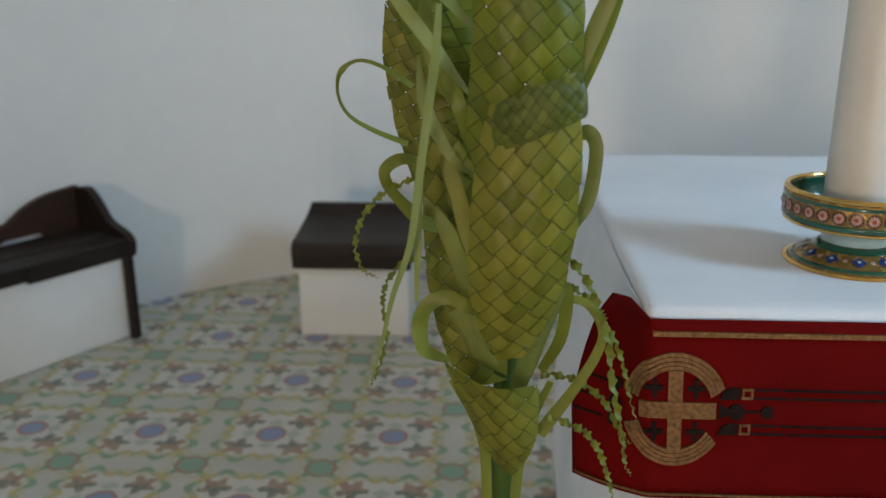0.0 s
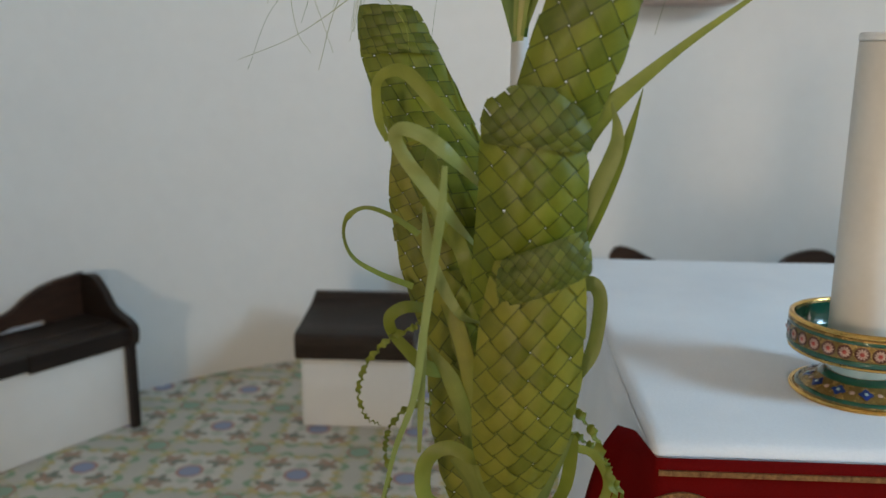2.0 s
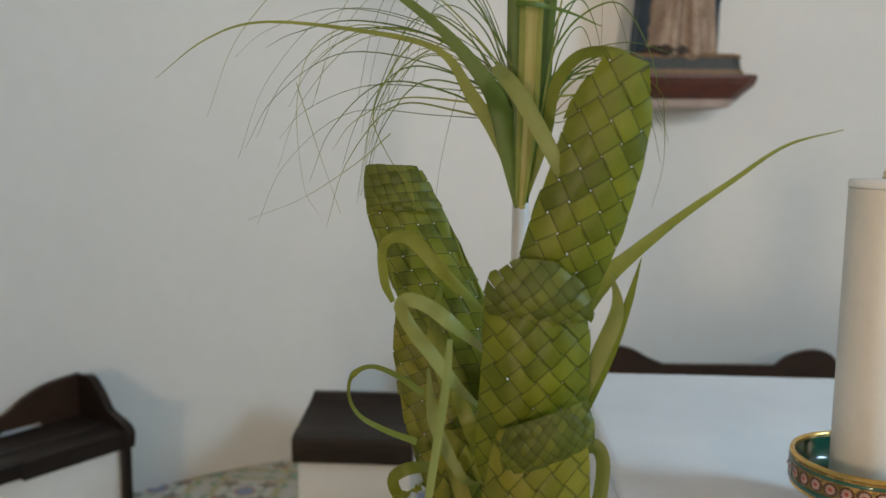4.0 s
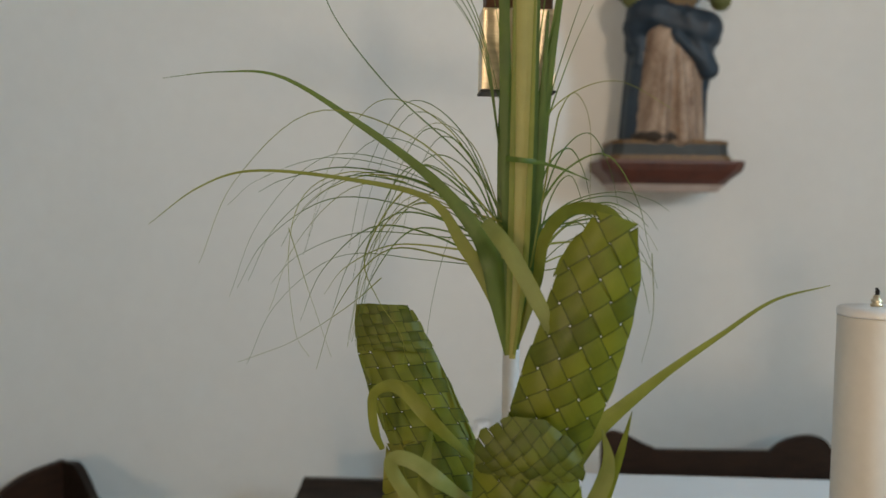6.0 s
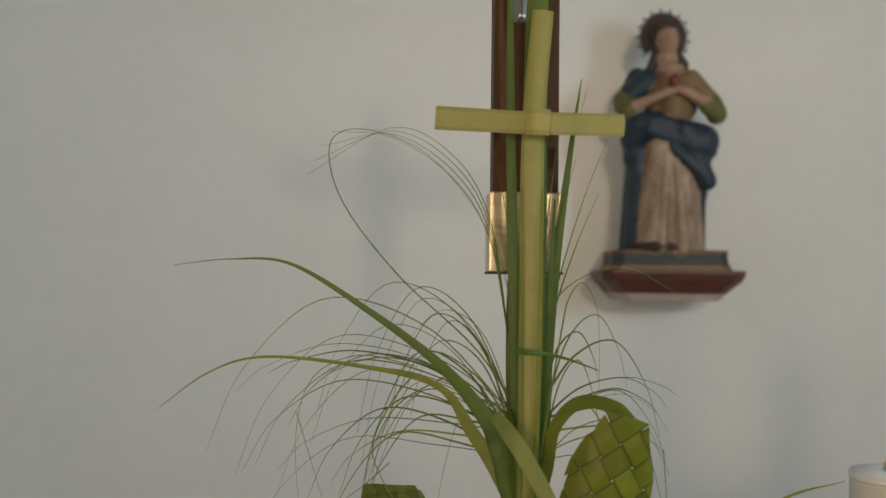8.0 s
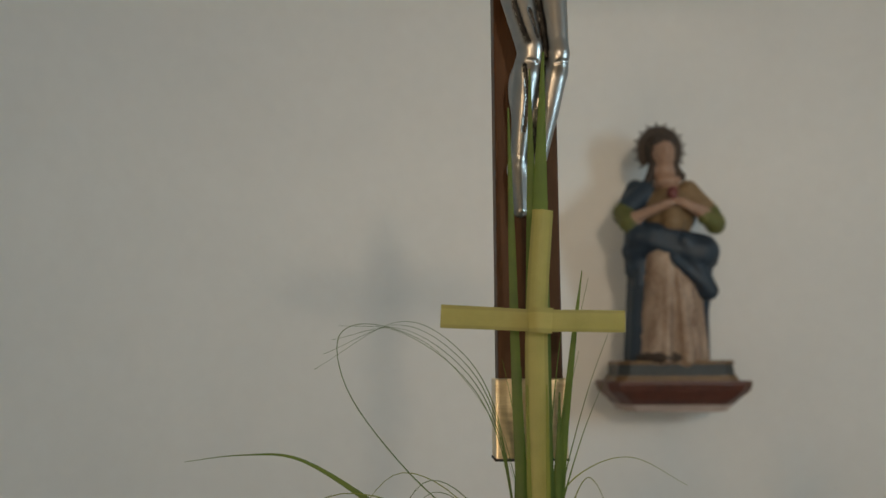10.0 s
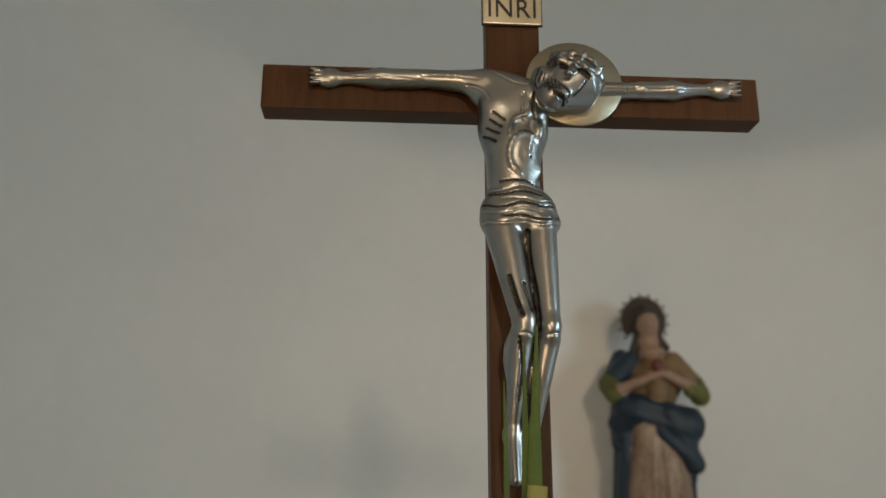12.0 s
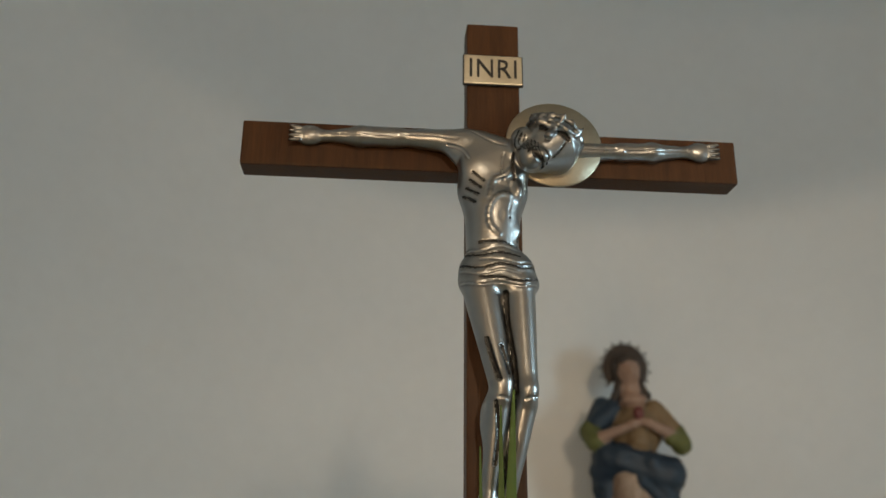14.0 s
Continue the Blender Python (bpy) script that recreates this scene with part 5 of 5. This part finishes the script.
leaf("band", spread([(0.098, 1.03), (0.12, 1.0), (0.13, 0.975), (0.15, 0.958)], 1.05, 1.04), (0.024, 0.030, 0.026, 0.012), leaf_lime)

# pleated, twisted curls
for pts, y0, y1, mat_, w in (
        ([(0.056, 1.199), (0.046, 1.191), (0.016, 1.176), (-0.008, 1.149), (-0.018, 1.117), (-0.01, 1.087), (0.01, 1.078)], 1.05, 1.02, leaf_lime, 0.0085),
        ([(0.066, 1.096), (0.035, 1.088), (0.016, 1.062), (0.012, 1.037), (0.016, 0.996), (0.002, 0.947), (-0.007, 0.93)], 1.05, 1.03, leaf_lime, 0.0075),
        ([(0.222, 1.106), (0.249, 1.082), (0.266, 1.046), (0.284, 0.993), (0.291, 0.942), (0.304, 0.885), (0.311, 0.84), (0.32, 0.822)], 1.04, 1.02, leaf_lime, 0.0115),
        ([(0.225, 1.068), (0.252, 1.052), (0.27, 1.035), (0.28, 1.018), (0.3, 0.976), (0.311, 0.933), (0.324, 0.885)], 1.05, 1.03, leaf_lime, 0.0095),
        ([(0.205, 0.945), (0.236, 0.945), (0.26, 0.937), (0.285, 0.915), (0.303, 0.88), (0.315, 0.868)], 1.05, 1.02, leaf_lime, 0.0105),
        ([(0.212, 0.893), (0.246, 0.884), (0.267, 0.872), (0.283, 0.845), (0.293, 0.813), (0.299, 0.785)], 1.04, 1.01, leaf_lime, 0.011)):
    turns = 9 if len(pts) > 6 else 7
    leaf("curl", spread(pts, y0, y1), (w, w, w, w * 0.9, w * 0.6, 0.001), mat_, "twisted pleated curl", count=150, twist=turns * 0.6, zigzag=0.0018, folds=turns * 1.9, cup=0.3)

# the upright bundle and the small palm cross
leaf("blade", [(0.160, 1.085, 1.515), (0.163, 1.085, 1.60), (0.1665, 1.088, 1.75), (0.167, 1.09, 1.90), (0.169, 1.09, 2.02), (0.1785, 1.092, 2.139)], (0.007, 0.020, 0.026, 0.028, 0.026, 0.025), leaf_yellow, "pale yellow upright of the palm cross", cup=0.16)
for s in (-1, 1):
    leaf("edge_strip", [(0.158 + 0.004 * s, 1.082, 1.52), (0.164 + 0.0085 * s, 1.0815, 1.62), (0.1665 + 0.0105 * s, 1.0835, 1.78), (0.167 + 0.0115 * s, 1.086, 1.93)], (0.004, 0.007, 0.006, 0.002), leaf_lime, "greenish edge of the upright")
leaf("blade", [(0.0545, 1.082, 2.011), (0.11, 1.081, 2.008), (0.165, 1.080, 2.005), (0.22, 1.081, 2.004), (0.2715, 1.082, 2.003)], (0.028, 0.027, 0.026, 0.026, 0.026), leaf_yellow, "pale yellow arm of the palm cross", cup=0.03)
leaf("knot", [(0.158, 1.074, 2.005), (0.170, 1.071, 2.005), (0.186, 1.074, 2.004)], (0.030, 0.0305, 0.030), leaf_yellow, "folded knot", cup=0.02, count=10)
for pts, w in (
        ([(0.1565, 1.11, 1.52), (0.151, 1.10, 1.73), (0.144, 1.10, 1.92), (0.141, 1.10, 2.09), (0.139, 1.10, 2.27)], (0.004, 0.016, 0.012, 0.009, 0.002)),
        ([(0.161, 1.12, 1.52), (0.172, 1.11, 1.73), (0.174, 1.11, 1.98), (0.177, 1.11, 2.16), (0.184, 1.11, 2.345)], (0.005, 0.026, 0.024, 0.018, 0.003)),
        ([(0.160, 1.12, 1.52), (0.164, 1.115, 1.75), (0.164, 1.115, 1.98), (0.166, 1.115, 2.16), (0.167, 1.115, 2.325)], (0.005, 0.020, 0.016, 0.011, 0.002)),
        ([(0.164, 1.12, 1.52), (0.186, 1.13, 1.70), (0.200, 1.14, 1.85), (0.216, 1.14, 1.98), (0.229, 1.14, 2.07)], (0.010, 0.014, 0.011, 0.007, 0.001)),
        ([(0.159, 1.13, 1.52), (0.150, 1.13, 1.66), (0.147, 1.13, 1.80), (0.150, 1.13, 1.95)], (0.005, 0.018, 0.014, 0.002)),
        ([(0.163, 1.11, 1.52), (0.182, 1.12, 1.64), (0.190, 1.12, 1.78), (0.196, 1.12, 1.92)], (0.005, 0.018, 0.012, 0.002))):
    leaf("blade", pts, w, leaf_deep, "upright green blade")
leaf("tie", [(0.148, 1.075, 1.745), (0.165, 1.067, 1.743), (0.185, 1.075, 1.741), (0.21, 1.08, 1.735), (0.245, 1.09, 1.722)], (0.006, 0.006, 0.005, 0.003, 0.001), leaf_deep, "leaf tie")
leaf("blade", [(0.158, 1.11, 1.515), (0.142, 1.11, 1.585), (0.134, 1.11, 1.626), (0.113, 1.12, 1.666), (0.059, 1.12, 1.725), (-0.022, 1.12, 1.784), (-0.117, 1.12, 1.840), (-0.19, 1.12, 1.846), (-0.262, 1.12, 1.838)], (0.012, 0.022, 0.026, 0.020, 0.012, 0.008, 0.004, 0.0015, 0.0005), leaf_deep, "long arching blade", count=48)
leaf("blade", [(0.157, 1.115, 1.53), (0.134, 1.115, 1.592), (0.1, 1.12, 1.645), (0.059, 1.12, 1.698), (-0.035, 1.12, 1.72), (-0.151, 1.12, 1.729), (-0.219, 1.12, 1.708), (-0.28, 1.12, 1.663)], (0.008, 0.018, 0.016, 0.008, 0.005, 0.003, 0.002, 0.0005), leaf_lime, "arching blade", count=48)
leaf("blade", [(0.165, 1.10, 1.53), (0.187, 1.10, 1.60), (0.195, 1.09, 1.655), (0.221, 1.07, 1.688), (0.258, 1.040, 1.686), (0.284, 1.03, 1.660)], (0.008, 0.012, 0.014, 0.016, 0.017, 0.006), leaf_lime, "bent olive blade", facing=(0, -1, 0.5), count=40)
leaf("blade", [(0.126, 1.06, 1.674), (0.140, 1.04, 1.659), (0.158, 1.03, 1.634), (0.186, 1.02, 1.585), (0.200, 1.02, 1.555)], (0.014, 0.018, 0.019, 0.017, 0.012), leaf_pale, "pale folded blade")


def fringe(points, width, material=None, count=26):
    width *= 0.62
    leaf("fringe_leaf", points, (width, width * 0.8, width * 0.55, width * 0.3, 0.0004), material or leaf_lime, "", count=count)


fringe([(0.16, 1.10, 1.66), (0.105, 1.11, 1.742), (0.01, 1.12, 1.829), (-0.059, 1.12, 1.918), (-0.074, 1.12, 1.987), (-0.032, 1.12, 2.004), (0.045, 1.12, 1.973), (0.113, 1.12, 1.89), (0.145, 1.12, 1.80)], 0.0030, leaf_deep, 50)
for k in range(4):
    fringe([(0.145, 1.12, 1.74), (0.120, 1.12, 1.87 + 0.008 * k), (0.075, 1.12, 1.945 + 0.009 * k), (0.0, 1.125, 1.995 + 0.004 * k), (-0.075 - 0.01 * k, 1.13, 2.003 - 0.018 * k)], 0.0026, leaf_deep)
fringe([(0.165, 1.12, 1.70), (0.192, 1.14, 1.788), (0.23, 1.14, 1.828), (0.285, 1.14, 1.841), (0.349, 1.14, 1.808)], 0.0040)
fringe([(0.180, 1.10, 1.62), (0.203, 1.10, 1.766), (0.212, 1.10, 1.805), (0.228, 1.10, 1.822), (0.245, 1.10, 1.786), (0.247, 1.10, 1.695)], 0.0036)
fringe([(0.031, 1.13, 1.711), (0.004, 1.13, 1.677), (-0.019, 1.13, 1.622), (-0.001, 1.13, 1.574), (0.028, 1.13, 1.53), (0.030, 1.13, 1.49)], 0.0036)
fringe([(0.07, 1.12, 1.71), (0.01, 1.13, 1.672), (-0.022, 1.13, 1.61), (-0.03, 1.13, 1.55)], 0.0032)
fringe([(0.029, 1.15, 1.718), (-0.04, 1.15, 1.73), (-0.096, 1.15, 1.702), (-0.116, 1.15, 1.632), (-0.108, 1.15, 1.534), (-0.09, 1.15, 1.50)], 0.0024)
fringe([(-0.116, 1.15, 1.66), (-0.09, 1.15, 1.58), (-0.062, 1.15, 1.50)], 0.0018)
fringe([(0.0, 1.15, 1.60), (-0.04, 1.15, 1.565), (-0.108, 1.15, 1.52), (-0.179, 1.15, 1.491)], 0.0022)
fringe([(0.31, 1.05, 1.642), (0.313, 1.05, 1.575), (0.302, 1.05, 1.521)], 0.0018)
for x1, z1, w in ((0.205, 2.02, 0.0040), (0.222, 1.97, 0.0034), (0.236, 2.06, 0.0030), (0.250, 1.93, 0.0034), (0.262, 2.00, 0.0026), (0.128, 1.96, 0.0030), (0.118, 1.90, 0.0026)):
    fringe([(0.168, 1.12, 1.66), (0.168 + 0.30 * (x1 - 0.168), 1.125, 1.66 + 0.42 * (z1 - 1.66)), (0.168 + 0.66 * (x1 - 0.168), 1.13, 1.66 + 0.76 * (z1 - 1.66)), (x1, 1.135, z1)], w * 1.5, leaf_deep)
# the fan of fine drooping leaf ends
for k in range(48):
    left = k < 30
    z0 = rnd.uniform(1.60, 1.69)
    rise = rnd.uniform(-0.01, 0.15)
    run = rnd.uniform(0.10, 0.42) if left else rnd.uniform(0.06, 0.17)
    droop = rnd.uniform(0.02, 0.21) if left else rnd.uniform(0.02, 0.12)
    s = -1 if left else 1
    d = rnd.uniform(-0.03, 0.09)
    x0 = 0.150 if left else 0.182
    fringe([(x0, 1.125, z0), (x0 + s * run * 0.28, 1.13 + d * 0.3, z0 + rise * 0.75), (x0 + s * run * 0.62, 1.13 + d * 0.6, z0 + rise), (x0 + s * run * 0.88, 1.13 + d * 0.9, z0 + rise - droop * 0.45), (x0 + s * run, 1.13 + d, z0 + rise - droop)], rnd.choice((0.0022, 0.0028, 0.0036, 0.005)), rnd.choice((leaf_lime, leaf_deep, leaf_deep)))

# ---- floor tiles: the nearest as single pieces, the rest joined ----
TX, TY, TS = -0.553, 2.56, 0.2


def tile_mesh(bm, x, y):
    g = 0.00004
    lo, hi = (x + g, y + g), (x + TS - g, y + TS - g)
    bot = [bm.verts.new((px_, py_, -0.006)) for px_, py_ in ((lo[0], lo[1]), (hi[0], lo[1]), (hi[0], hi[1]), (lo[0], hi[1]))]
    c_ = 0.00006
    top = [bm.verts.new((px_, py_, 0)) for px_, py_ in ((lo[0] + c_, lo[1] + c_), (hi[0] - c_, lo[1] + c_), (hi[0] - c_, hi[1] - c_), (lo[0] + c_, hi[1] - c_))]
    bm.faces.new(top)
    for i in range(4):
        bm.faces.new((bot[i], bot[(i + 1) % 4], top[(i + 1) % 4], top[i]))


bm = bmesh.new()
tile_mesh(bm, 0, 0)
one = bpy.data.meshes.new("tile")
bm.to_mesh(one)
bm.free()
one.materials.append(tile_paint)
rest = bmesh.new()
for i in range(-11, 21):
    for j in range(-20, 11):
        x, y = TX + i * TS, TY + j * TS
        if math.hypot(x + 0.1 - CX, max(0.0, y + 0.1 - CY)) > RAD + 0.1:
            continue
        if -9 <= i < 5 and -6 <= j < 9:
            ob = new("tile", one)
            ob.parent = floor
            ob.location = (x, y, 0)
        else:
            tile_mesh(rest, x, y)
tagged(part("tile_rest", rest, tile_paint, floor), "further patterned cement tiles", kind="stuff")
